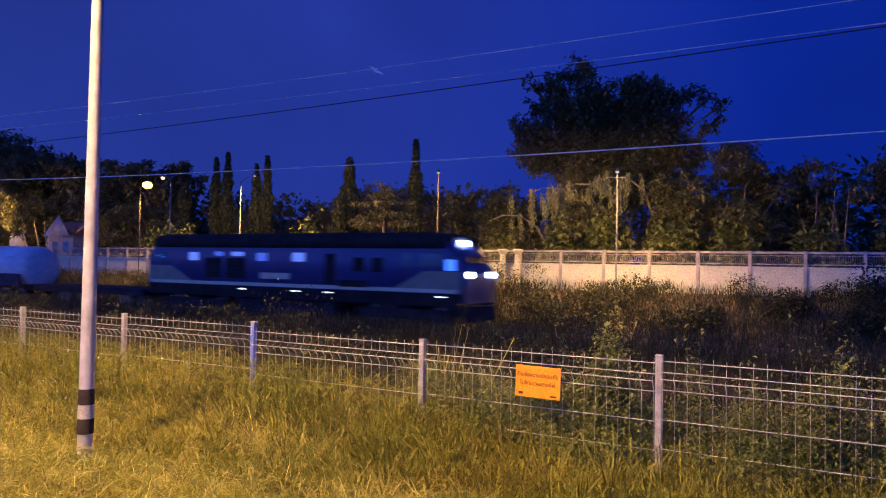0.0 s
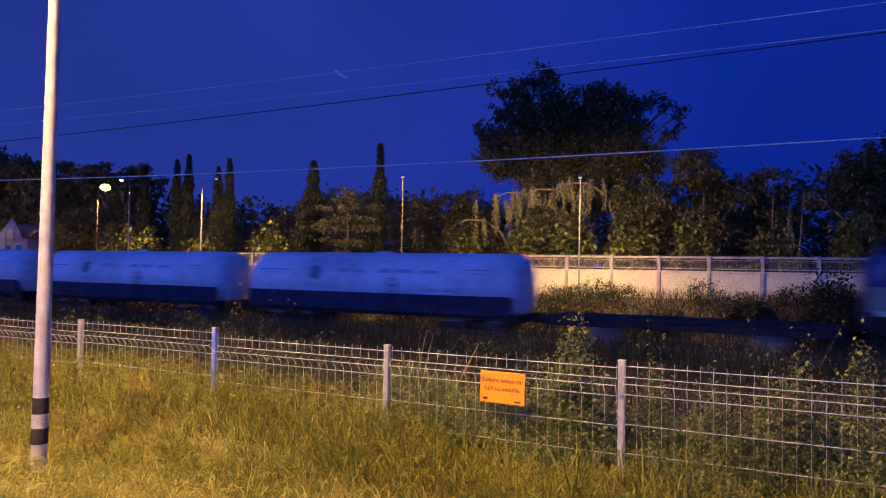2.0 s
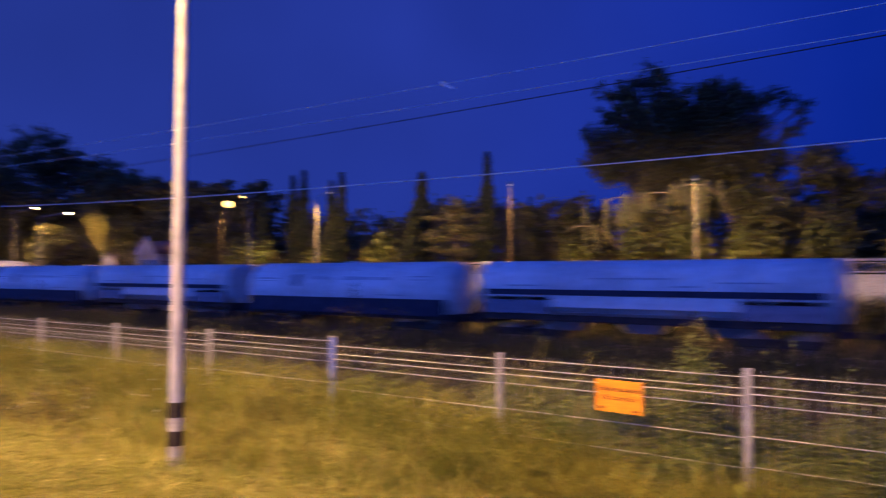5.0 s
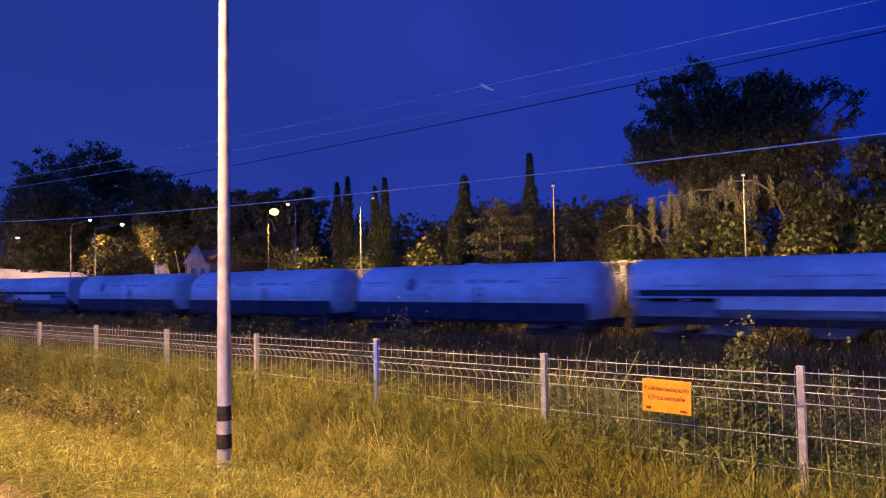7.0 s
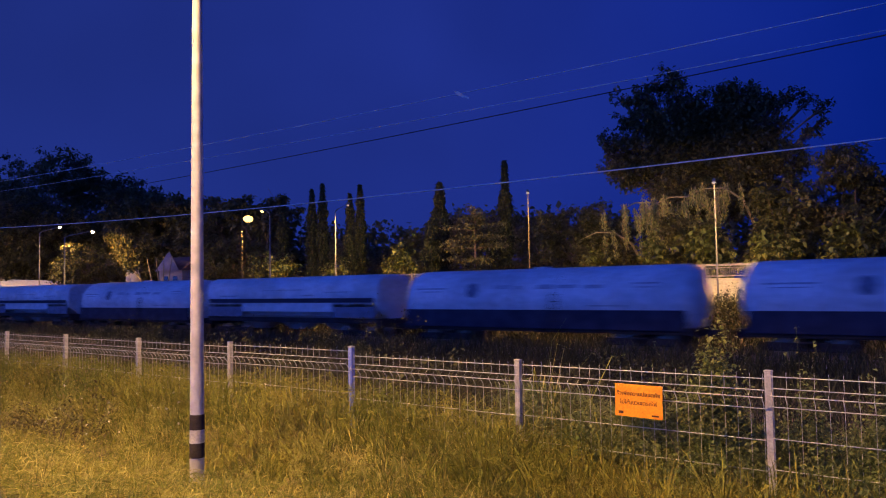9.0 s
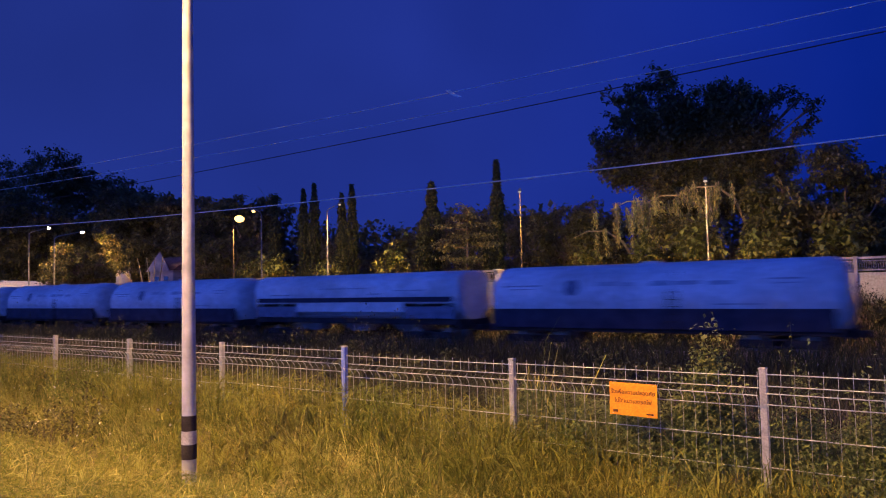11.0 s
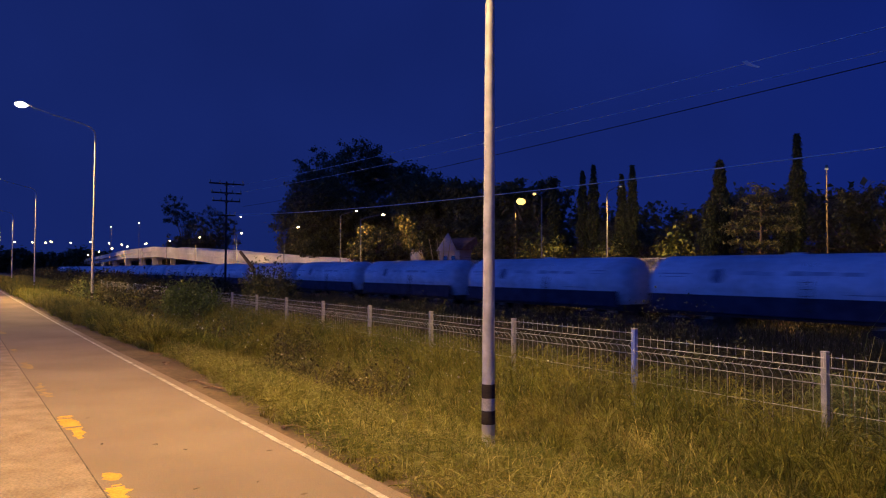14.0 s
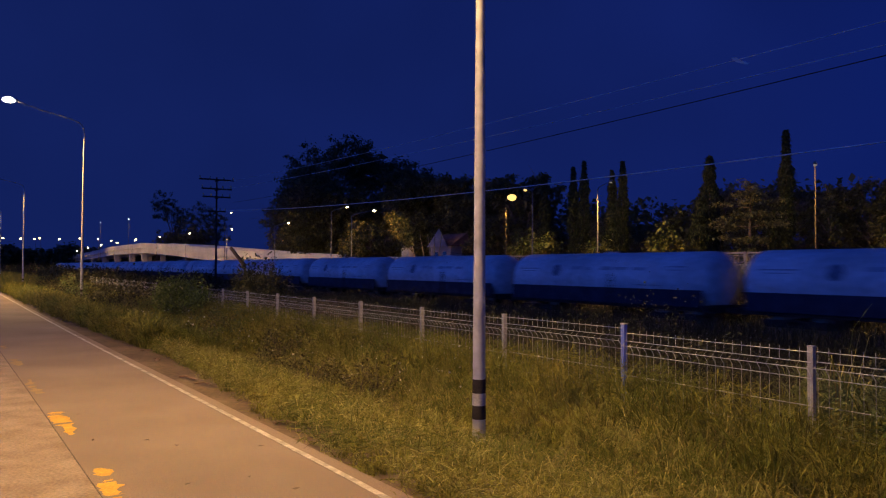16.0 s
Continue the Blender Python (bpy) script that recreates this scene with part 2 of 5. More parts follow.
def mesh_np(name, verts, faces, material, parent=None, smooth=False):
    """A mesh from arrays made by the code: verts (n, 3), faces (m, 3 or 4)."""
    me = bpy.data.meshes.new(name)
    k = faces.shape[1]
    me.vertices.add(len(verts))
    me.vertices.foreach_set("co", np.ascontiguousarray(verts, dtype=np.float32).ravel())
    me.loops.add(faces.size)
    me.loops.foreach_set("vertex_index", np.ascontiguousarray(faces, dtype=np.int32).ravel())
    me.polygons.add(len(faces))
    me.polygons.foreach_set("loop_start", np.arange(0, faces.size, k, dtype=np.int32))
    me.update(calc_edges=True)
    if smooth:
        me.polygons.foreach_set("use_smooth", np.ones(len(faces), dtype=bool))
    me.materials.append(material)
    ob = new(name, me)
    if parent is not None:
        ob.parent = parent
    return ob


def box(bm, x0, x1, y0, y1, z0, z1, bevel=0.0):
    r = bmesh.ops.create_cube(bm, size=1.0, matrix=Matrix.Translation(((x0 + x1) / 2, (y0 + y1) / 2, (z0 + z1) / 2)) @ Matrix.Diagonal((x1 - x0, y1 - y0, z1 - z0, 1)))
    if bevel:
        es = list({ed for v in r["verts"] for ed in v.link_edges})
        bmesh.ops.bevel(bm, geom=es, offset=bevel, segments=2, affect="EDGES", profile=0.6)
    return bm


def boxes(*rows, bevel=0.0):
    bm = bmesh.new()
    for r in rows:
        box(bm, *r, bevel=bevel)
    return bm


def tube(bm, points, radii, sides=8):
    """A round tube through points, with a radius at each; closed ends."""
    rings, pts = [], [Vector(p) for p in points]
    for i, p in enumerate(pts):
        d = (pts[min(i + 1, len(pts) - 1)] - pts[max(i - 1, 0)]).normalized()
        a = d.orthogonal().normalized() if abs(d.z) > 0.9 else Vector((-d.y, d.x, 0)).normalized()
        b = d.cross(a)
        r = radii[i] if hasattr(radii, "__len__") else radii
        rings.append([bm.verts.new(p + r * (math.cos(2 * math.pi * k / sides) * a + math.sin(2 * math.pi * k / sides) * b)) for k in range(sides)])
    for u, v in zip(rings, rings[1:]):
        # match the start of each ring to the next one
        for k in range(sides):
            f = bm.faces.new((u[k], u[(k + 1) % sides], v[(k + 1) % sides], v[k]))
            f.smooth = True
    for f in (bm.faces.new(rings[0][::-1]), bm.faces.new(rings[-1])):
        for e in f.edges:
            e.smooth = False
    return bm


def loft(bm, rings, close=True):
    """Joins rings of equal count into a skin; caps both ends."""
    vs = [[bm.verts.new(p) for p in r] for r in rings]
    n = len(vs[0])
    for u, v in zip(vs, vs[1:]):
        for k in range(n):
            f = bm.faces.new((u[k], u[(k + 1) % n], v[(k + 1) % n], v[k]))
            f.smooth = True
    if close:
        for f in (bm.faces.new(vs[0][::-1]), bm.faces.new(vs[-1])):
            for e in f.edges:
                e.smooth = False
    bmesh.ops.recalc_face_normals(bm, faces=bm.faces)
    return bm


def wall_np(n):
    return np.random.default_rng(n)


def blades(rng, n, place, height, width, lean, segs=3, culm=0.0):
    """Curved tapering blades: place(rng, n) gives (n, 3) roots; culm: how high up the stalk they may spring."""
    root = place(rng, n)
    root[:, 2] += culm * rng.uniform(0, 1, n) ** 1.3
    h = height * rng.uniform(0.45, 1.25, n) if np.ndim(height) == 0 else height * rng.uniform(0.6, 1.2, n)
    az = rng.uniform(0, 2 * np.pi, n)
    ln = lean * rng.uniform(0.15, 1.3, n) * h
    d = np.stack([np.cos(az), np.sin(az), 0 * az], 1)
    side = np.stack([-np.sin(az), np.cos(az), 0 * az], 1)
    tw = rng.uniform(-0.9, 0.9, n)
    side = side * np.cos(tw)[:, None] + d * np.sin(tw)[:, None]
    w = width * rng.uniform(0.6, 1.3, n)
    rows = []
    for s in range(segs + 1):
        f = s / segs
        c = root + d * (ln * f ** 1.8)[:, None] + np.stack([0 * h, 0 * h, h * (f - 0.28 * lean * f ** 3)], 1)
        ww = (w * (1 - f) ** 0.7 * 0.5 + 0.0006)[:, None]
        rows += [c - side * ww, c + side * ww]
    v = np.stack(rows, 1)
    base = np.arange(n)[:, None] * (2 * (segs + 1))
    q = np.concatenate([base + np.array([2 * s, 2 * s + 1, 2 * s + 3, 2 * s + 2]) for s in range(segs)], 0)
    return v.reshape(-1, 3), q


def wild(rng, n, place, length, width, culm):
    """Tangled blades that spring from stalks at any slant and bow over."""
    root = place(rng, n)
    root[:, 2] += culm * rng.uniform(0, 1, n)
    L = length * rng.uniform(0.5, 1.4, n)
    az, el = rng.uniform(0, 2 * np.pi, n), np.radians(rng.uniform(5, 80, n))
    flat = np.stack([np.cos(az), np.sin(az), 0 * az], 1)
    side = np.stack([-np.sin(az), np.cos(az), 0 * az], 1)
    tw = rng.uniform(-1.3, 1.3, n)[:, None]
    up = np.array([0, 0, 1.0])
    side = side * np.cos(tw) + up * np.sin(tw)
    droop = rng.uniform(0.1, 0.8, n)
    rows = []
    for f, k in ((0.0, 0.8), (0.5, 1.0), (1.0, 0.12)):
        c = root + flat * (L * f * np.cos(el))[:, None] + up * (L * (f * np.sin(el) - droop * f * f))[:, None]
        ww = (width * k * 0.5 * (0.7 + 0.6 * f * (1 - f)) * np.ones(n))[:, None]
        rows += [c - side * ww, c + side * ww]
    v = np.stack(rows, 1)
    base = np.arange(n)[:, None] * 6
    q = np.concatenate([base + np.array([2 * s, 2 * s + 1, 2 * s + 3, 2 * s + 2]) for s in (0, 1)], 0)
    return v.reshape(-1, 3), q


def tussocks(rng, centres, per, length, width, lean):
    """Fans of long blades: each fan springs from one root, leans one way and bows over at the tips."""
    m = len(centres)
    n = m * per
    k = np.repeat(np.arange(m), per)
    way, push = rng.uniform(0, 2 * np.pi, m)[k], rng.uniform(0.0, 1.0, m)[k]
    az = way + rng.normal(0, 1.7, n)
    flat = np.stack([np.cos(az), np.sin(az), 0 * az], 1)
    tw = rng.uniform(-0.7, 0.7, n)[:, None]
    side = np.stack([-np.sin(az), np.cos(az), 0 * az], 1) * np.cos(tw) + flat * np.sin(tw)
    L = (length[k] if np.ndim(length) else length) * rng.uniform(0.45, 1.25, n)
    out = (lean * (0.25 + 0.75 * push) * rng.uniform(0.3, 1.3, n))
    bow = rng.uniform(0.25, 0.85, n)
    w = width * rng.uniform(0.6, 1.35, n)
    root = centres[k] + np.stack([rng.normal(0, 0.035, n), rng.normal(0, 0.035, n), 0 * az], 1)
    rows = []
    for f, ww in ((0.0, 0.7), (0.4, 1.0), (0.75, 0.8), (1.0, 0.08)):
        c = root + flat * (L * out * (0.35 * f + 0.65 * f * f))[:, None]
        c[:, 2] += L * (f - bow * f ** 3)
        h = (w * ww * 0.5)[:, None]
        rows += [c - side * h, c + side * h]
    v = np.stack(rows, 1)
    q = np.concatenate([np.arange(n)[:, None] * 8 + np.array([2 * i, 2 * i + 1, 2 * i + 3, 2 * i + 2]) for i in range(3)], 0)
    return v.reshape(-1, 3), q


def leaves(rng, centres, size, droop=0.3, ratio=0.55):
    """One bent leaf (two quads) at each centre, turned at random."""
    n = len(centres)
    az, tilt = rng.uniform(0, 2 * np.pi, n), rng.normal(-droop, 0.5, n)
    d = np.stack([np.cos(az) * np.cos(tilt), np.sin(az) * np.cos(tilt), np.sin(tilt)], 1)
    s = np.stack([-np.sin(az), np.cos(az), rng.normal(0, 0.35, n)], 1)
    up = np.cross(d, s)
    L = size * rng.uniform(0.6, 1.35, n)[:, None]
    W = L * ratio * 0.5
    tip = centres + d * L - up * L * 0.18
    mid = centres + d * L * 0.45 + up * L * 0.06
    v = np.stack([centres, mid - s * W, tip, mid + s * W], 1)
    q = np.arange(n)[:, None] * 4 + np.array([0, 1, 2, 3])
    return v.reshape(-1, 3), q


def merge(*sets):
    vs, fs, k = [], [], 0
    for v, f in sets:
        vs.append(v)
        fs.append(f + k)
        k += len(v)
    return np.concatenate(vs), np.concatenate(fs)


# ---- ground, road, track bed ----
def ground_z(x, y):
    """Height of the bare ground: road level, a slope to the fence, the low track bed, a rise to the far wall."""
    lift = 0.36 * np.clip((-2.6 - x) / 3.0, 0, 1) * np.clip((y - 5.0) / 1.4, 0, 1) * np.clip((13 - y) / 5, 0, 1)
    prof = ((-60.0, -0.3), (-6.0, -0.05), (2.5, -0.05), (3.2, -0.14), (4.0, -0.36), (4.75, -0.54), (6.9, -0.66), (10, -0.9), (15, -1.25), (23.5, -1.45),
            (31, -1.45), (34, -0.6), (36.5, 0.45), (38, 0.6), (60, 0.6), (90, 0.6))
    return np.interp(y, [p[0] for p in prof], [p[1] for p in prof]) + lift


def build_ground():
    xs = np.concatenate([[-2500, -900, -420], np.arange(-300, 61, 3.0), [140, 500, 2500]])
    ys = np.concatenate([[-2500, -600, -120, -60, -20, -6], np.arange(2.0, 38.1, 0.5), [45, 52, 60, 75, 90, 300, 900, 2500]])
    X, Y = np.meshgrid(xs, ys)
    rng = wall_np(3)
    Z = ground_z(X, Y) + rng.normal(0, 0.025, X.shape) * ((Y > 3.5) & (Y < 37))
    v = np.stack([X, Y, Z], -1).reshape(-1, 3)
    ny, nx = X.shape
    i = (np.arange(ny - 1)[:, None] * nx + np.arange(nx - 1)[None, :]).reshape(-1, 1)
    ob = mesh_np("ground", v, i + np.array([0, 1, nx + 1, nx]), M_SOIL, smooth=True)
    tagged(ob, "dark bare soil sloping from the road to the railway", "ground", kind="structure")


build_ground()


def road_y(x):
    """The road drifts away from the fence down the row of lamps."""
    return np.interp(x, (-600, -300, -100, -46.8, -23.6, -16, -10, -6, -4, 40), (-20, -6.0, -1.65, -0.81, -0.40, -0.24, -0.09, 0.0, 0.06, 0.3))


JOINT = 0.59


def strip(name, y0, y1, z0, z1, xs, material, parent=None):
    bm = bmesh.new()
    rows = []
    for x in xs:
        o = float(road_y(np.array(x)))
        a, b = y0 + o, y1 + o
        rows.append([bm.verts.new((x, a, z0)), bm.verts.new((x, b, z0)), bm.verts.new((x, b, z1)), bm.verts.new((x, a, z1))])
    for u, v in zip(rows, rows[1:]):
        for k in range(4):
            bm.faces.new((u[k], v[k], v[(k + 1) % 4], u[(k + 1) % 4]))
    bm.faces.new(rows[0])
    bm.faces.new(rows[-1][::-1])
    bmesh.ops.recalc_face_normals(bm, faces=bm.faces)
    return part(name, bm, material, parent)


def build_road():
    road = thing("road", "pale worn concrete road with joints, lit orange by street lamps", "road", kind="structure")
    far = [-600, -400, -300, -220, -160, -120, -90, -70, -50]
    # slabs five metres long on both sides of the long joint
    for y0, y1 in ((JOINT + 0.006, 2.38), (-3.3, JOINT - 0.006), (-6.6, -3.31)):
        mat = M_ROAD if y0 > 0 else M_ROADOLD
        strip("far_lane", y0, y1, -0.2, 0.0, far + [-51.07], mat, road)
        x = -51.07
        while x < 40:
            strip("slab", y0, y1, -0.2, 0.0, (x + 0.0006, x + 1.5, x + 3.2, x + 4.9994), mat, road)
            x += 5.0
    strip("joint_filler", JOINT - 0.008, JOINT + 0.008, -0.1, -0.002, far[:-1] + list(range(-50, 41, 4)), M_JOINT, road)
    strip("edge_line", 2.19, 2.248, 0.003, 0.006, far[:-1] + list(range(-50, 41, 5)), M_LINE, road)
    rng = random.Random(5)
    def patch(u0, u1):
        """One worn dash of paint with ragged ends and bitten edges."""
        bm, prev, n = bmesh.new(), None, max(6, int((u1 - u0) / 0.035))
        lo, hi = 0.0, 0.0
        for i in range(n + 1):
            x = u0 + (u1 - u0) * i / n
            lo = max(-0.01, min(0.06, lo + rng.uniform(-0.03, 0.03)))
            hi = max(-0.07, min(0.015, hi + rng.uniform(-0.035, 0.035)))
            end = min(1.0, 0.35 + min(i, n - i) / 3.0)
            y = JOINT + 0.02 + float(road_y(np.array(x)))
            mid = 0.08 + rng.uniform(-0.01, 0.01)
            cur = [bm.verts.new((x + rng.uniform(-0.015, 0.015), y + mid + (lo - 0.08) * end, 0.005)), bm.verts.new((x + rng.uniform(-0.015, 0.015), y + mid + 0.004 + (0.075 + hi) * end, 0.005))]
            if prev and rng.random() > 0.06:
                bm.faces.new((prev[0], cur[0], cur[1], prev[1]))
            prev = cur
        part("paint_patch", bm, M_YELLOW if u0 > -10 else M_FADED, road)
    for u0, u1 in ((-6.0, -5.2), (-6.36, -6.12), (-9.06, -7.76), (-11.8, -10.45), (-14.5, -13.5), (-17.0, -16.3), (-22.2, -21.0), (-25.6, -24.8), (-28.8, -27.9), (-33.0, -31.6), (-38.0, -36.8), (-43.5, -42.0), (-2.6, -1.2), (1.4, 2.6)):
        patch(u0, u1)


build_road()


def build_track():
    track = thing("railway_track", "single metre-gauge railway track on dark ballast", "railway track", kind="structure")
    bm = bmesh.new()
    prof = [(23.6, -1.5), (25.2, -1.16), (28.8, -1.16), (30.4, -1.5)]
    for x0, x1 in ((-700, 300),):
        loft(bm, [[(x, y, z) for y, z in prof] for x in (x0, x1)])
    part("ballast", bm, M_BALLAST, track)
    for y in (26.45, 27.55):
        bm = boxes((-700, 300, y - 0.035, y + 0.035, -1.02, -0.985), (-700, 300, y - 0.01, y + 0.01, -1.12, -1.02), (-700, 300, y - 0.065, y + 0.065, -1.15, -1.12))
        part("rail", bm, M_STEEL, track)
    me = None
    for k in range(150):
        x = -70 + k * 0.62
        if me is None:
            o = part("sleeper", boxes((-0.11, 0.11, -1.0, 1.0, -0.09, 0.0), bevel=0.01), M_CONC, track)
            me = o.data
        else:
            o = new("sleeper", me)
            o.parent = track
        o.location = (x, 27.0, -1.13)


build_track()


# ---- steel mesh fence ----
FENCE_Y, TOP = 6.88, 0.85
POSTS = [-1.6 - 2.5 * k for k in range(-3, 22)]
# posts and panels that stand a little off the row
POST_SHIFT = {-1.6: (0.0, -0.008), -4.1: (-0.045, -0.028), -6.6: (-0.035, 0.03), -9.1: (-0.025, 0.012)}
PANEL_SHIFT = {-4.1: -0.02, -6.6: -0.03, -9.1: 0.028}


def build_fence():
    fence = thing("mesh_fence", "white welded wire mesh fence with folded ridges between steel posts", "fence")
    post_me = blue_me = cap_me = None
    for x in POSTS:
        blue = abs(x + 6.6) < 0.1
        if (blue_me if blue else post_me) is None:
            bm = boxes((-0.03, 0.03, -0.03, 0.03, -1.75, 0.0), bevel=0.005)
            o = part("post", bm, M_POSTBLUE if blue else M_POST, fence, "lavender-blue coated post" if blue else "")
            if blue:
                blue_me = o.data
            else:
                post_me = o.data
        else:
            o = new("post", blue_me if blue else post_me)
            o.parent = fence
        dx, dz = POST_SHIFT.get(round(x, 1), (0.0, 0.0))
        o.location = (x + dx, FENCE_Y, TOP + dz)
        if cap_me is None:
            c = part("cap", boxes((-0.034, 0.034, -0.034, 0.034, 0.0, 0.018), bevel=0.006), M_POST, o)
            cap_me = c.data
        else:
            c = new("cap", cap_me)
            c.parent = o
    # one panel: verticals with two folded ridges, horizontals in pairs at the ridges
    bm = bmesh.new()
    prof = [(0.0, 0.0), (0.0, -0.14), (-0.062, -0.185), (-0.062, -0.20), (-0.004, -0.262), (0.0, -0.30), (0.0, -1.42)]
    for k in range(23):
        x = 0.04 + k * 2.42 / 22
        tube(bm, [(x, y - 0.035, z) for y, z in prof], [0.0019, 0.0019, 0.0024, 0.0036, 0.0036, 0.0019, 0.0019], 4)
    panel = part("mesh_panel", bm, M_WIRE, fence)
    me = panel.data
    bm = bmesh.new()
    for y, z in ((0.0, -0.042), (0.0, -0.143), (-0.058, -0.20), (0.0, -0.303), (0.0, -0.575), (0.0, -0.84), (0.0, -1.09), (0.0, -1.32)):
        tube(bm, [(0.03, y - 0.04, z), (2.47, y - 0.04, z)], 0.0042, 4)
    hz = part("wire_lattice", bm, M_WIRE, panel)
    panel.location = (POSTS[0] - 2.5, FENCE_Y, TOP)
    for x in POSTS[2:]:
        o = new("mesh_panel", me)
        o.parent = fence
        o.location = (x, FENCE_Y, TOP + PANEL_SHIFT.get(round(x, 1), 0.0))
        h = new("wire_lattice", hz.data)
        h.parent = o
    # hazard sign hung on the mesh
    sign = thing("warning_sign", "small orange rectangular sign with dark lettering wired to the fence", "sign")
    sign.location = (-2.75, FENCE_Y - 0.112, 0.515)
    sign.rotation_euler = (0, radians(0.8), 0)
    part("board", boxes((-0.235, 0.235, -0.004, 0.004, -0.155, 0.155), bevel=0.002), M_SIGN, sign)
    for txt, z, size in (("รั้วเพื่อความปลอดภัย", 0.048, 0.053), ("ไม่ใช่แนวเขตรถไฟ", -0.035, 0.053)):
        cu = bpy.data.curves.new("lettering", "FONT")
        cu.body, cu.size, cu.align_x, cu.extrude = txt, size, "CENTER", 0.0006
        cu.offset = 0.0006
        o = new("lettering", cu)
        o.data.materials.append(M_SIGNTXT)
        o.parent = sign
        o.location, o.rotation_euler = (0, -0.0062, z), (radians(90), 0, 0)
    part("small_print", boxes((-0.20, -0.15, -0.0058, -0.0045, -0.13, -0.105)), M_SIGNTXT, sign)
    part("small_print", boxes((0.13, 0.20, -0.0058, -0.0045, -0.135, -0.12)), M_SIGNTXT, sign)
    for sx in (-0.2, 0.2):
        for sz in (-0.14, 0.14):
            part("tie_wire", tube(bmesh.new(), [(sx, -0.008, sz), (sx, 0.07, sz + 0.01)], 0.003, 5), M_WIRE, sign)


build_fence()


# ---- street lamps ----
def street_lamp(x, y, base_z, lit=True):
    lamp = thing("street_lamp", "tall tapered galvanised street lamp with a curved arm over the road", "street lamp", "street lamps along the road", m=pose(x, y, 0))
    shaft = part("shaft", tube(bmesh.new(), [(0, 0, base_z - 0.2), (0, 0, 2.0), (0, 0, 5.0), (0, 0, 8.6)], [0.078, 0.067, 0.053, 0.042], 20), M_GALV, lamp)
    part("black_band", tube(bmesh.new(), [(0, 0, 0.165), (0, 0, 0.325)], [0.0775, 0.0768], 20), M_BLACK, shaft, "black painted band")
    part("black_band", tube(bmesh.new(), [(0, 0, -0.13), (0, 0, 0.025)], [0.0790, 0.0782], 20), M_BLACK, shaft, "black painted band")
    part("white_band", tube(bmesh.new(), [(0, 0, 0.027), (0, 0, 0.163)], [0.0781, 0.0776], 20), M_BANDWHITE, shaft, "white painted band")
    part("base_plate", boxes((-0.2, 0.2, -0.2, 0.2, base_z - 0.03, base_z + 0.02), bevel=0.006), M_GALV, lamp)
    part("arm", tube(bmesh.new(), [(0, 0, 8.55), (0, -0.03, 8.92), (0, -0.15, 9.14), (0, -0.55, 9.34), (0, -1.2, 9.48), (0, -2.1, 9.68), (0, -3.1, 9.98)], [0.046, 0.045, 0.043, 0.04, 0.037, 0.034, 0.03], 12), M_GALV, lamp)
    bm = bmesh.new()
    rings = []
    for s, w, h in ((0.0, 0.05, 0.04), (0.08, 0.10, 0.07), (0.35, 0.15, 0.10), (0.62, 0.13, 0.08), (0.72, 0.05, 0.03)):
        rings.append([(w * math.cos(a), -3.05 - s, 10.02 + 0.12 * s + h * max(math.sin(a), -0.35)) for a in np.linspace(0, 2 * math.pi, 12, endpoint=False)])
    loft(bm, rings)
    head = part("lamp_head", bm, M_GALV, lamp)
    bm = bmesh.new()
    bmesh.ops.create_uvsphere(bm, u_segments=14, v_segments=8, radius=1.0, matrix=Matrix.Translation((0, -3.50, 10.02)) @ Matrix.Diagonal((0.19, 0.30, 0.15, 1)))
    part("glass_bowl", bm, M_LENS, head, "glowing amber glass bowl")
    return lamp


for k, (sx, sy) in enumerate(STREET):
    street_lamp(sx, sy, -0.52)


# ---- the train ----
RAIL_Z, TRACK_Y = -0.985, 27.0
PITCH = 14.70


def bogie(parent, x, w=1.0):
    part("bogie_frame", boxes((x - 1.35, x + 1.35, -w, -w + 0.14, 0.34, 0.62), (x - 1.35, x + 1.35, w - 0.14, w, 0.34, 0.62), (x - 0.25, x + 0.25, -w, w, 0.4, 0.66), bevel=0.03), M_FRAME, parent)
    for dx in (-0.85, 0.85):
        for sy in (-0.56, 0.56):
            bm = bmesh.new()
            tube(bm, [(x + dx, sy - 0.065, 0.40), (x + dx, sy + 0.065, 0.40)], 0.40, 20)
            tube(bm, [(x + dx, sy - 0.09, 0.40), (x + dx, sy + 0.09, 0.40)], 0.12, 10)
            part("wheel", bm, M_STEEL, parent)


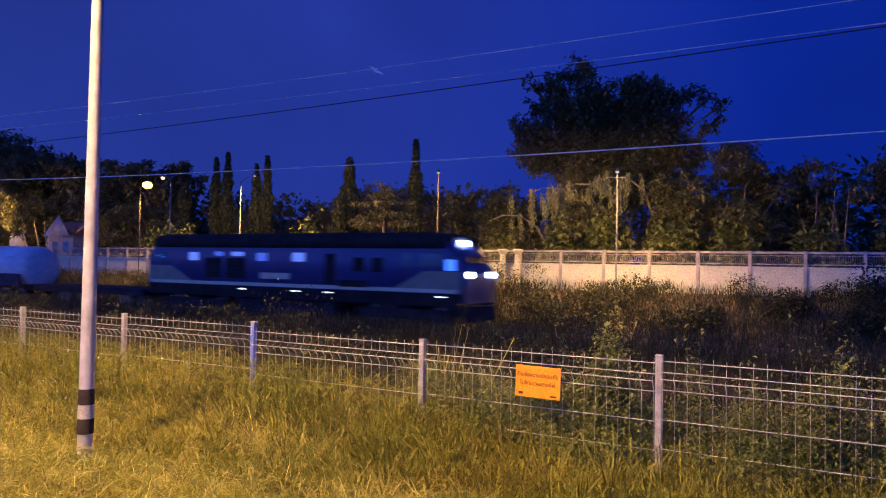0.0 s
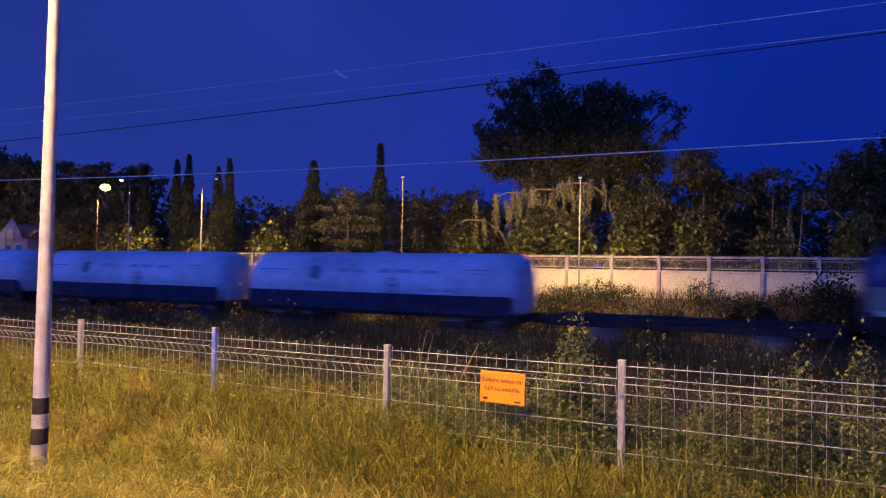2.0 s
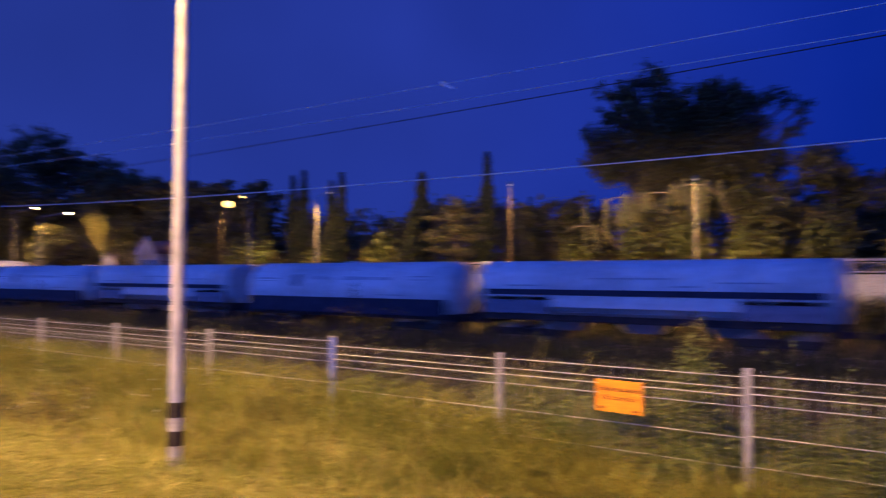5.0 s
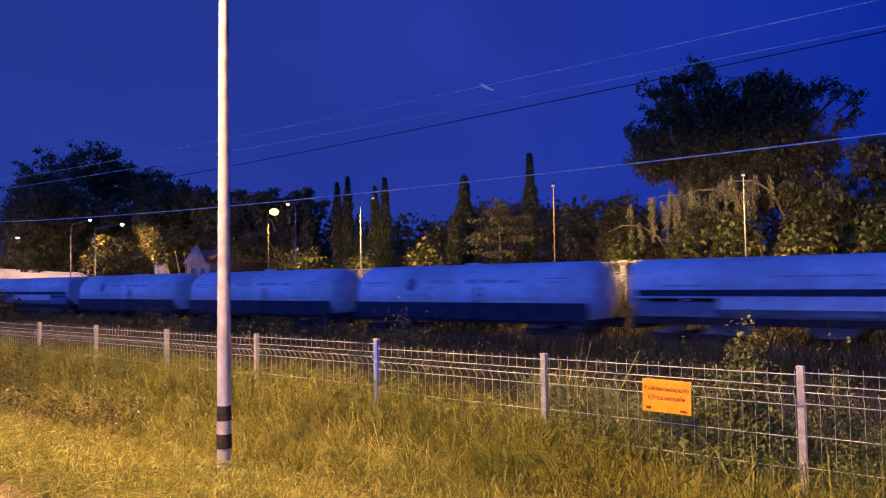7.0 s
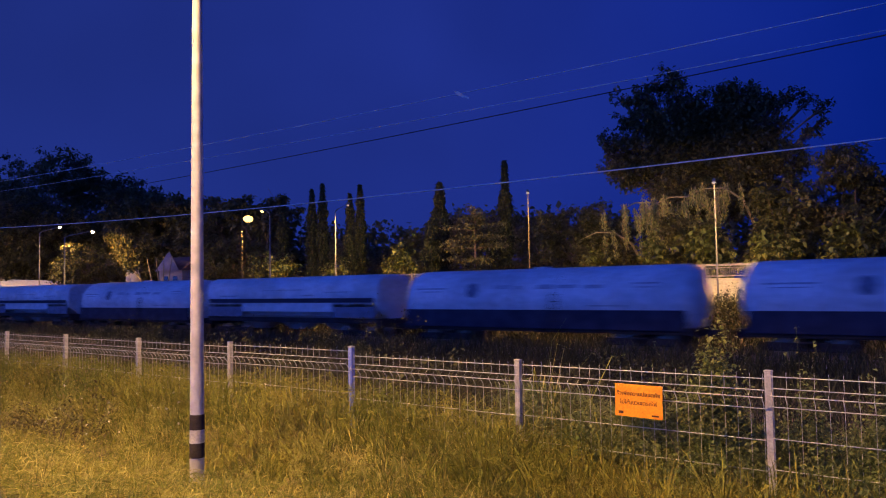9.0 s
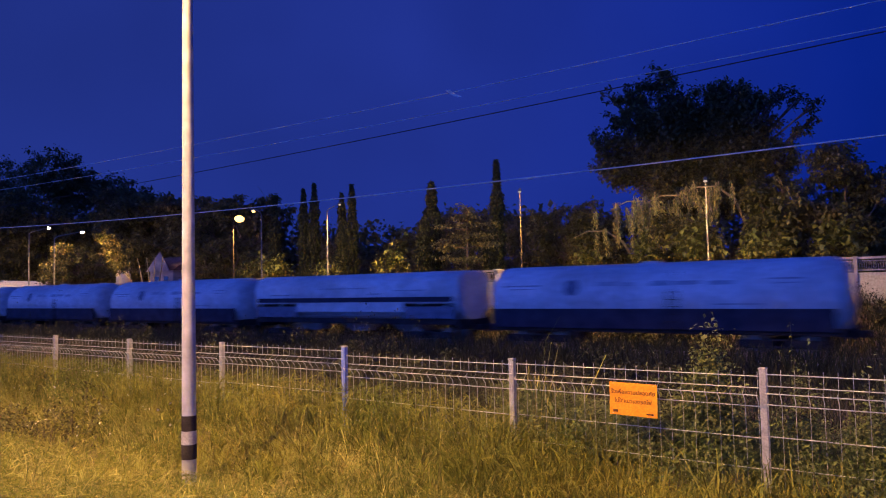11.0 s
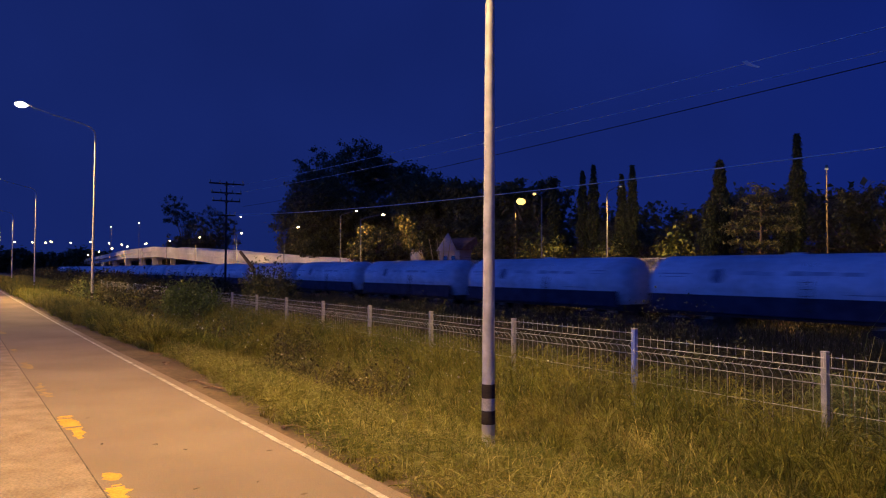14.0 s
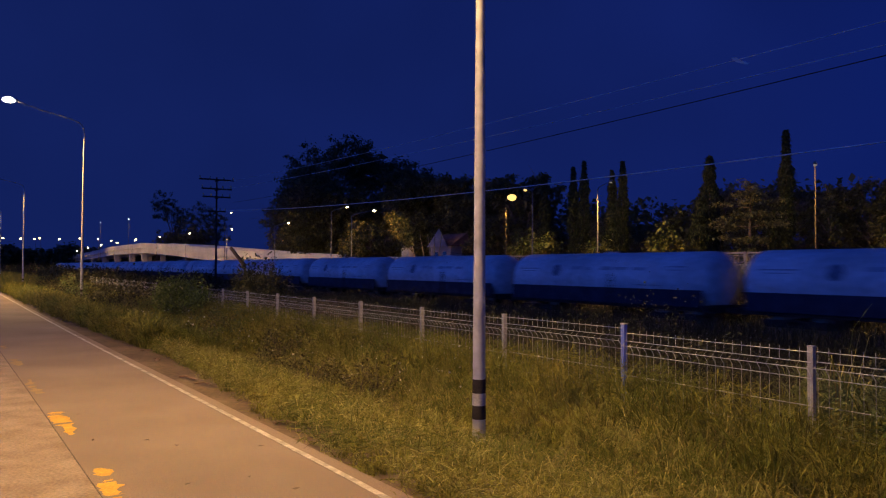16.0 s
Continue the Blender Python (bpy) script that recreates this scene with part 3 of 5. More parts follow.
def tank_wagon():
    """Front end of the tank at x = 0, rail level at z = 0."""
    wag = thing("tank_wagon", "white cylindrical tank wagon with a dark underframe on the track", "tank wagon", "wagons of the freight train")
    R, cz, L = 1.30, 2.04, 13.2
    rings = []
    for s, f in ((0.0, 0.30), (0.05, 0.62), (0.16, 0.84), (0.34, 0.96), (0.55, 1.0), (L / 2, 1.0), (L - 0.55, 1.0), (L - 0.34, 0.96), (L - 0.16, 0.84), (L - 0.05, 0.62), (L, 0.30)):
        rings.append([(-s, R * f * math.cos(a), cz + R * f * math.sin(a)) for a in np.linspace(0, 2 * math.pi, 36, endpoint=False)])
    tank = part("tank_body", loft(bmesh.new(), rings), M_TANK, wag)
    for x in (-4.4, -8.8):
        bm = bmesh.new()
        tube(bm, [(x - 0.012, 0, cz), (x + 0.012, 0, cz)], R + 0.007, 36)
        part("weld_seam", bm, M_TANK, tank)
    # dark markings along the flank, too small to read
    for x0, x1, z0, z1 in ((-8.3, -7.5, 2.50, 2.66), (-7.3, -6.9, 2.48, 2.62), (-6.2, -5.5, 2.48, 2.66), (-5.4, -4.5, 2.50, 2.64), (-4.2, -3.4, 2.48, 2.62), (-2.3, -1.2, 2.62, 2.68), (-2.1, -1.3, 2.48, 2.53), (-12.4, -10.7, 2.52, 2.58), (-12.1, -11.0, 2.40, 2.44), (-4.0, -2.4, 1.80, 1.84)):
        bm = bmesh.new()
        a0, a1 = math.asin((z0 - cz) / R), math.asin((z1 - cz) / R)
        vs = [[bm.verts.new((x, -(R + 0.006) * math.cos(a), cz + (R + 0.006) * math.sin(a))) for a in np.linspace(a0, a1, 4)] for x in (x0, x1)]
        for k in range(3):
            bm.faces.new((vs[0][k], vs[0][k + 1], vs[1][k + 1], vs[1][k]))
        part("marking", bm, M_MARKING, tank)
    # round dark emblem
    bm = bmesh.new()
    rows = []
    for k in range(13):
        t = math.pi * (k / 12 - 0.5)
        z, half = 2.46 + 0.31 * math.sin(t), max(0.01, 0.31 * math.cos(t))
        a = math.asin((z - cz) / R)
        rows.append([bm.verts.new((x, -(R + 0.008) * math.cos(a), cz + (R + 0.008) * math.sin(a))) for x in (-9.35 - half, -9.35 + half)])
    for u, v in zip(rows, rows[1:]):
        bm.faces.new((u[0], u[1], v[1], v[0]))
    part("emblem", bm, M_EMBLEM, tank, "round dark emblem")
    part("underframe", boxes((-13.3, 0.1, -1.18, -1.02, 0.78, 1.02), (-13.3, 0.1, 1.02, 1.18, 0.78, 1.02), (-13.3, 0.1, -0.2, 0.2, 0.72, 0.98), (-13.3, -13.1, -1.18, 1.18, 0.72, 1.04), (-0.1, 0.1, -1.18, 1.18, 0.72, 1.04), bevel=0.02), M_FRAME, wag)
    # darker band along the lower side of the tank
    part("lower_band", boxes((-12.9, -0.3, -1.33, -1.24, 0.92, 1.66), bevel=0.02), M_TANKDK, wag, "dark blue lower flank")
    for x in (-1.0, -4.6, -8.6, -12.2):
        part("saddle", boxes((x - 0.15, x + 0.15, -1.1, 1.1, 0.98, 1.35), bevel=0.02), M_FRAME, wag)
    for x in (-2.1, -11.1):
        bogie(wag, x)
    for x, s in ((0.1, 1), (-13.3, -1)):
        part("coupler", boxes((min(x, x + 0.42 * s), max(x, x + 0.42 * s), -0.11, 0.11, 0.70, 0.92), bevel=0.03), M_FRAME, wag)
    bm = tube(bmesh.new(), [(-6.6, 0, cz + R - 0.05), (-6.6, 0, cz + R + 0.06)], 0.33, 18)
    part("manhole", bm, M_TANK, tank)
    for sx in (-5.6, -5.25):
        part("ladder_rail", tube(bmesh.new(), [(sx, -1.38, 0.8), (sx, -1.36, 2.1), (sx, -0.95, 2.95)], 0.02, 6), M_FRAME, wag)
    for k in range(6):
        z = 0.95 + 0.26 * k
        part("rung", tube(bmesh.new(), [(-5.6, -1.37, z), (-5.25, -1.37, z)], 0.013, 5), M_FRAME, wag)
    return wag


def hopper_wagon():
    """A covered cement wagon: sloped bins, a rail along the flank."""
    wag = thing("hopper_wagon", "pale covered hopper wagon with a dark line along its flank", "hopper wagon", "wagons of the freight train")
    L, w = 13.2, 1.30
    sec = [(-w, 1.75), (-w, 2.75), (-1.12, 3.12), (-0.7, 3.30), (0.7, 3.30), (1.12, 3.12), (w, 2.75), (w, 1.75), (0.55, 1.15), (-0.55, 1.15)]
    rings = []
    for s, f in ((0.0, 0.96), (0.12, 1.0), (L - 0.12, 1.0), (L, 0.96)):
        rings.append([(-s, y * f, 1.15 + (z - 1.15) * (f if z > 2 else 1)) for y, z in sec])
    body = part("bin", loft(bmesh.new(), rings), M_TANK, wag)
    part("flank_rail", boxes((-L + 0.3, -0.3, -w - 0.05, -w + 0.01, 1.96, 2.18), bevel=0.01), M_TANKDK, body, "dark side rail")
    for k in range(9):
        x = -0.6 - k * 1.5
        part("rib", boxes((x - 0.04, x + 0.04, -w - 0.03, -w + 0.02, 1.75, 2.72), bevel=0.008), M_TANK, body)
    for x0, x1, z0, z1 in ((-3.6, -1.8, 2.45, 2.50), (-8.4, -5.2, 2.58, 2.64), (-5.2, -4.4, 2.30, 2.36), (-11.8, -10.4, 2.3, 2.36)):
        part("marking", boxes((x0, x1, -w - 0.012, -w - 0.002, z0, z1)), M_MARKING, body)
    for x in (-3.4, -6.6, -9.8):
        bm = bmesh.new()
        loft(bm, [[(x + dx * a, dy * a, z) for dx, dy in ((-1.2, -1.1), (1.2, -1.1), (1.2, 1.1), (-1.2, 1.1))] for a, z in ((1.0, 1.3), (0.35, 0.55))])
        part("discharge_hopper", bm, M_TANK, wag)
    part("sill", boxes((-L, 0, -1.22, -1.08, 0.95, 1.2), (-L, 0, 1.08, 1.22, 0.95, 1.2), (-0.2, 0.0, -1.2, 1.2, 0.75, 1.2), (-L, -L + 0.2, -1.2, 1.2, 0.75, 1.2), bevel=0.02), M_FRAME, wag)
    part("pale_lower_panel", boxes((-9.9, -3.0, -1.335, -1.28, 1.50, 1.94), bevel=0.01), M_TANK, wag)
    for x0, x1 in ((-L + 0.2, -9.95), (-2.95, -0.2)):
        part("lower_flank", boxes((x0, x1, -1.30, -1.25, 1.22, 1.9), bevel=0.01), M_EMBLEM, wag, "darker lower flank")
    for x in (-1.9, -11.3):
        bogie(wag, x)
    for x, s in ((0.0, 1), (-L, -1)):
        part("coupler", boxes((min(x, x + 0.5 * s), max(x, x + 0.5 * s), -0.11, 0.11, 0.70, 0.92), bevel=0.03), M_FRAME, wag)
    return wag


def locomotive():
    """Front at x = 19.2, rear at x = 0, rail at z = 0."""
    loco = thing("diesel_locomotive", "dark blue diesel locomotive with grey corners and bright headlights", "locomotive")
    w = 1.40

    def ring(x, y, z0, z1, r):
        return [(x, -y, z0), (x, -y, z1 - r), (x, -y * 0.92, z1 - r * 0.35), (x, -y * 0.72, z1), (x, y * 0.72, z1), (x, y * 0.92, z1 - r * 0.35), (x, y, z1 - r), (x, y, z0)]
    body = part("body", loft(bmesh.new(), [ring(0.0, w * 0.93, 1.1, 3.05, 0.3), ring(0.5, w, 1.1, 3.62, 0.35), ring(18.3, w, 1.1, 3.62, 0.35), ring(18.9, w * 0.97, 1.1, 3.0, 0.3), ring(19.15, w * 0.95, 1.1, 2.5, 0.2), ring(19.2, w * 0.93, 1.1, 2.3, 0.2)]), M_LOCO, loco)
    part("roof", loft(bmesh.new(), [ring(0.55, w * 0.985, 3.36, 3.92, 0.28), ring(0.8, w * 1.004, 3.30, 3.98, 0.3), ring(17.6, w * 1.004, 3.30, 3.98, 0.3), ring(18.3, w * 0.985, 3.30, 3.80, 0.28)]), M_LOCODK, loco)
    part("sill_stripe", boxes((0.3, 18.9, -w - 0.012, -w + 0.02, 1.50, 1.66), bevel=0.005), M_LOCOGREY, loco, "grey stripe along the sill")
    part("lower_sill", boxes((0.1, 19.0, -w - 0.006, -w + 0.05, 0.95, 1.48), (0.1, 19.0, w - 0.05, w + 0.006, 0.95, 1.48), bevel=0.01), M_LOCODK, loco)
    for x0, x1, xs in ((0.1, 1.9, (0.1, 1.9, 3.5)), (17.3, 19.0, (19.0, 17.3, 15.7))):
        bm = bmesh.new()
        pts = [(xs[0], 1.62), (xs[2], 1.62), (xs[1], 2.38), (xs[0], 2.38)]
        a = [bm.verts.new((x, -w - 0.010, z)) for x, z in pts]
        b = [bm.verts.new((x, -w + 0.03, z)) for x, z in pts]
        bm.faces.new(a)
        bm.faces.new(b[::-1])
        for k in range(4):
            bm.faces.new((a[k], b[k], b[(k + 1) % 4], a[(k + 1) % 4]))
        bmesh.ops.recalc_face_normals(bm, faces=bm.faces)
        part("corner_panel", bm, M_LOCOPALE, loco, "light grey slanted corner panel")
    for x0, x1, z0, z1, mt, nm in ((3.2, 3.85, 2.66, 3.06, M_LIT, "lit_window"), (5.0, 5.6, 2.90, 3.10, M_LITDIM, "lit_window"), (6.2, 6.95, 2.90, 3.10, M_LIT, "lit_window"),
                                   (7.85, 8.5, 2.68, 3.06, M_LITDIM, "lit_window"), (10.1, 10.8, 2.68, 3.08, M_LIT, "lit_window"), (13.6, 14.2, 2.3, 2.9, M_LOCODK, "hatch"), (14.6, 15.2, 2.3, 2.9, M_LOCODK, "hatch"), (0.5, 1.5, 2.55, 3.05, M_GLASSDK, "cab_window"), (17.0, 18.1, 2.55, 3.10, M_GLASSDK, "cab_window"),
                                   (16.2, 16.7, 2.5, 3.1, M_GLASSDK, "cab_window"), (12.0, 12.6, 1.7, 3.05, M_LOCODK, "door"), (12.8, 14.4, 1.62, 1.92, M_LOCODK, "vent_grille"), (4.35, 5.5, 1.85, 2.80, M_LOCODK, "vent_grille"), (5.8, 7.1, 1.85, 2.80, M_LOCODK, "vent_grille"), (8.1, 9.9, 1.86, 2.14, M_LOCOGREY, "lettering_bar")):
        win = part(nm, boxes((x0, x1, -w - 0.016, -w + 0.02, z0, z1), bevel=0.006), mt, loco)
        if nm == "vent_grille":
            for k in range(5):
                z = z0 + (z1 - z0) * (k + 0.5) / 5
                part("louvre", boxes((x0 + 0.03, x1 - 0.03, -w - 0.03, -w - 0.01, z - 0.012, z + 0.012)), M_FRAME, win)
    part("windscreen", boxes((18.98, 19.03, -0.95, 0.95, 2.35, 3.0)), M_GLASSDK, loco)
    # side window of the front cab, glowing blue
    part("cab_glow", boxes((18.32, 18.72, -w - 0.012, -w + 0.05, 2.42, 2.86)), M_CABGLOW, loco, "side window of the front cab lit blue")
    # bright specks in the rear cab window, drawn as small glowing boxes
    for x, z in ((0.75, 2.85), (1.05, 2.9), (1.2, 2.78)):
        part("cab_glow", boxes((x, x + 0.07, -w - 0.022, -w, z, z + 0.05)), M_CABGLOW, loco, "small bright speck in the rear cab window")
    for y in (-0.95, 0.95):
        lens = bmesh.new()
        bmesh.ops.create_uvsphere(lens, u_segments=14, v_segments=8, radius=1, matrix=Matrix.Translation((19.2, y, 2.25)) @ Matrix.Diagonal((0.10, 0.20, 0.13, 1)))
        part("headlight", lens, M_HEAD, loco, "dazzling blue-white headlight")
    part("top_headlight", boxes((18.30, 18.46, -0.30, 0.30, 3.46, 3.66), bevel=0.03), M_HEAD, loco, "roof headlight")
    for x in (6.74, 10.1, 12.05, 17.9):
        part("marker_light", boxes((x, x + 0.38, -w - 0.02, -w + 0.0, 1.325, 1.365)), M_MARK, loco)
    part("fuel_tank", boxes((6.5, 12.5, -1.2, 1.2, 0.25, 0.95), bevel=0.08), M_FRAME, loco)
    for x in (3.2, 16.0):
        part("bogie_frame", boxes((x - 2.3, x + 2.3, -1.15, -0.95, 0.36, 0.80), (x - 2.3, x + 2.3, 0.95, 1.15, 0.36, 0.80), (x - 0.4, x + 0.4, -1, 1, 0.5, 0.95), bevel=0.04), M_FRAME, loco)
        for dx in (-1.65, 0, 1.65):
            for sy in (-0.56, 0.56):
                part("wheel", tube(bmesh.new(), [(x + dx, sy - 0.07, 0.48), (x + dx, sy + 0.07, 0.48)], 0.48, 20), M_STEEL, loco)
    part("pilot", boxes((19.05, 19.35, -1.2, 1.2, 0.35, 1.0), bevel=0.05), M_FRAME, loco)
    part("coupler", boxes((-0.5, 0.1, -0.11, 0.11, 0.70, 0.92), bevel=0.03), M_FRAME, loco)
    # true length over the body
    for o in loco.children_recursive:
        o.data.transform(Matrix.Diagonal((0.974, 1, 1, 1)))
    return loco


def flat_wagon():
    """A short empty flat wagon between the locomotive and the first tank."""
    wag = thing("flat_wagon", "low empty dark flat wagon behind the locomotive", "flat wagon", "wagons of the freight train")
    part("deck", boxes((-7.4, 0, -1.25, 1.25, 0.98, 1.08), bevel=0.02), M_FRAME, wag)
    part("underframe", boxes((-7.4, 0, -1.2, -1.05, 0.72, 0.98), (-7.4, 0, 1.05, 1.2, 0.72, 0.98), (-7.4, 0, -0.2, 0.2, 0.7, 0.98), bevel=0.02), M_FRAME, wag)
    for x in (-1.6, -5.8):
        for sy in (-0.56, 0.56):
            part("wheel", tube(bmesh.new(), [(x, sy - 0.07, 0.42), (x, sy + 0.07, 0.42)], 0.42, 20), M_STEEL, wag)
    for x in (0.0, -7.9):
        part("coupler", boxes((x, x + 0.5, -0.11, 0.11, 0.70, 0.92), bevel=0.03), M_FRAME, wag)
    return wag


def stretch(wag, k):
    """Brings a wagon to its true length."""
    for o in wag.children_recursive:
        o.data.transform(Matrix.Diagonal((k, 1, 1, 1)))
    return wag


TRAIN = [(locomotive(), 11.2), (stretch(flat_wagon(), 1.3), 10.6)]
first_tank, first_hopper = stretch(tank_wagon(), 1.004), None
for k in range(35):
    if k in (3, 5, 9, 11):
        if first_hopper is None:
            first_hopper = stretch(hopper_wagon(), 1.004)
            wag = first_hopper
        else:
            wag = copy_thing(first_hopper, pose(0, 0, 0))
    else:
        wag = first_tank if k == 0 else copy_thing(first_tank, pose(0, 0, 0))
    TRAIN.append((wag, -PITCH * k))


# ---- far wall with railing, gate piers and the flyover ramp ----
WALL_Y = 37.0
WALL_POSTS = [4.9 - 2.34 * k for k in range(-6, 62)]


def build_wall():
    wall = thing("boundary_wall", "pale painted low wall with a steel railing on top, lit warm", "wall", kind="structure")
    post_me = rail_me = slab_me = None
    for x in WALL_POSTS:
        z = 1.85
        if slab_me is None:
            o = part("wall_panel", boxes((0.09, 2.25, -0.07, 0.07, -2.0, 0.0), bevel=0.01), M_WALL, wall)
            c = part("coping", boxes((0.02, 2.32, -0.11, 0.11, 0.0, 0.07), bevel=0.01), M_WALL, o)
            slab_me, cop_me = o.data, c.data
        else:
            o = new("wall_panel", slab_me)
            o.parent = wall
            c = new("coping", cop_me)
            c.parent = o
        o.location = (x, WALL_Y, z - 0.07)
        if post_me is None:
            o = part("post", boxes((-0.075, 0.075, -0.10, 0.10, -2.0, 0.72), bevel=0.01), M_RAIL, wall)
            post_me = o.data
        else:
            o = new("post", post_me)
            o.parent = wall
        o.location = (x, WALL_Y - 0.02, z)
        if rail_me is None:
            bm = boxes((0.08, 2.26, -0.05, 0.05, 0.60, 0.70), (0.08, 2.26, -0.03, 0.03, 0.08, 0.13), (0.08, 2.26, -0.02, 0.02, 0.50, 0.53))
            for k in range(24):
                tube(bm, [(0.12 + k * 0.09, 0, 0.12), (0.12 + k * 0.09 + 0.06, 0, 0.51)], 0.006, 4)
                tube(bm, [(0.18 + k * 0.09, 0, 0.12), (0.18 + k * 0.09 - 0.06, 0, 0.51)], 0.006, 4)
            o = part("railing_panel", bm, M_RAIL, wall)
            rail_me = o.data
        else:
            o = new("railing_panel", rail_me)
            o.parent = wall
        o.location = (x, WALL_Y, z)
    for gx in (-22.9, -21.5, -17.1, -16.2):
        pier = thing("gate_pier", "pale square gate pier with a flared cap", "pier", "gate piers in the wall", m=pose(gx, WALL_Y - 0.25, 0))
        part("pier_shaft", boxes((-0.13, 0.13, -0.13, 0.13, 0.2, 2.30), bevel=0.015), M_WALL, pier)
        bm = bmesh.new()
        loft(bm, [[(a * sx, a * sy, z) for sx, sy in ((-1, -1), (1, -1), (1, 1), (-1, 1))] for a, z in ((0.14, 2.30), (0.15, 2.34), (0.24, 2.50), (0.24, 2.56), (0.10, 2.60))])
        part("pier_cap", bm, M_WALL, pier)


build_wall()


def build_wall_signs():
    plate = thing("notice_plate", "small yellow notice plate fixed to the railing on the wall", "sign", m=pose(-29.36, WALL_Y - 0.16, 2.02))
    part("plate", boxes((-0.16, 0.16, -0.01, 0.01, -0.26, 0.26), bevel=0.004), M_YELLOW, plate)
    part("bracket", boxes((-0.03, 0.03, 0.01, 0.14, -0.2, 0.2)), M_RAIL, plate)
    disc = thing("round_plate", "small pale round plate fixed to the railing on the wall", "sign", m=pose(-30.77, WALL_Y - 0.16, 2.02))
    part("disc", tube(bmesh.new(), [(0, -0.01, 0), (0, 0.01, 0)], 0.2, 18), M_HOUSE, disc)
    part("bracket", boxes((-0.03, 0.03, 0.01, 0.14, -0.1, 0.1)), M_RAIL, disc)


build_wall_signs()


def build_flyover():
    fly = thing("flyover", "pale concrete road flyover rising on piers, lit by street lamps", "bridge", kind="structure")
    pts = [(-88, 2.2), (-94, 2.7), (-99, 2.9), (-115, 3.4), (-137, 4.1), (-167, 5.4), (-209, 7.3), (-255, 8.9), (-315, 8.9), (-368, 7.9), (-430, 7), (-520, 5.5)]
    for (x0, z0), (x1, z1) in zip(pts, pts[1:]):
        for nm, y0, y1, a, b in (("parapet", 48.7, 49.0, -1.2, 0.18), ("deck_girder", 49.3, 58.0, -3.1 if x1 < -200 else -2.2, -0.4), ("parapet", 58.0, 58.3, -1.2, 0.18), ("deck_edge", 48.35, 58.65, -1.5, -1.2)):
            bm = bmesh.new()
            loft(bm, [[(x, y0, z + a), (x, y1, z + a), (x, y1, z + b), (x, y0, z + b)] for x, z in ((x0 - 0.02, z0), (x1 + 0.02, z1))])
            for f in bm.faces:
                f.smooth = False
            part(nm, bm, M_CONC, fly)
    for x, z in ((-262, 6.1), (-284, 6.2), (-315, 6.2), (-347, 6.0), (-380, 5.7), (-420, 5.0)):
        part("bridge_pier", boxes((x - 0.6, x + 0.6, 49.6, 51.2, 0.0, z), (x - 0.6, x + 0.6, 55.6, 57.2, 0.0, z), (x - 0.8, x + 0.8, 49.3, 57.8, z - 0.9, z), bevel=0.05), M_CONC, fly)
    part("ramp_fill", boxes((-222, -100, 49.4, 57.9, 0.2, 2.6), bevel=0.02), M_CONC, fly)


build_flyover()


# ---- lamp posts along the far wall and on the flyover ----
def far_lamp(x, y, base, top, dx, dy, rise, lit, r=0.055, watts=0, bulb=1.0):
    lamp = thing("lamp_post", "slim pale lamp post with a short arm beside the far wall" if lit else "slim pale lamp post with a dim lens beside the far wall", "lamp post", "lamp posts across the railway", m=pose(x, y, 0))
    # overlit and distant shafts take the darkened colour
    part("shaft", tube(bmesh.new(), [(0, 0, base), (0, 0, top)], [r * 1.25, r * 0.8], 10), M_DULLPOST if bulb > 1.5 or r == 0.034 or x < -125 else M_FARPOST, lamp)
    part("arm", tube(bmesh.new(), [(0, 0, top - 0.05), (dx * 0.15, dy * 0.15, top + rise * (0.4 if rise > 0 else 0.15)), (dx, dy, top + rise)], [r * 0.7, r * 0.6, r * 0.5], 8), M_FARPOST, lamp)
    n = math.hypot(dx, dy) or 1
    ux, uy = dx / n, dy / n
    head = part("lamp_head", tube(bmesh.new(), [(dx, dy, top + rise), (dx + ux * 0.2, dy + uy * 0.2, top + rise + 0.03), (dx + ux * 0.55, dy + uy * 0.55, top + rise + 0.05)], [0.04, 0.09, 0.06], 8), M_FARPOST, lamp)
    bm = bmesh.new()
    bmesh.ops.create_uvsphere(bm, u_segments=12, v_segments=8, radius=1, matrix=Matrix.Translation((dx + ux * 0.32, dy + uy * 0.32, top + rise - 0.07)) @ Matrix.Diagonal(((0.17 if lit else 0.09) * bulb, (0.17 if lit else 0.09) * bulb, (0.12 if lit else 0.05) * bulb, 1)))
    part("lens", bm, (M_LENSFAR if x > -55 else M_LENSTOWN) if lit else M_LENSDIM, head, "glowing amber lens" if lit else "dim lens")
    if watts:
        lamp_light("far_lamp_light", (x + dx + ux * 0.32, y + dy + uy * 0.32, top + rise - 0.28 - 0.13 * bulb), watts, cone=150, tilt=38)


# the row along the railway side of the wall
# first three: dim lens, plus an added spot that lights wall and trees
far_lamp(-10.6, 36.2, 0.3, 6.5, 0.73, -2.5, -0.33, False, 0.036, watts=3300)
far_lamp(-20.98, 36.2, 0.3, 6.95, 1.2, -2.08, -0.3, False, 0.034, watts=3300)
far_lamp(-36.4, 36.2, 0.3, 7.05, 1.95, -0.9, 0.22, False, 0.045, watts=5500)
far_lamp(-46.6, 36.2, 0.3, 6.95, 0.62, -0.1, 0.27, True, 0.032, 2600, bulb=2.2)
far_lamp(-43.3, 36.2, 0.3, 7.3, -0.35, -0.1, 0.37, True, 0.05, 500, bulb=0.8)
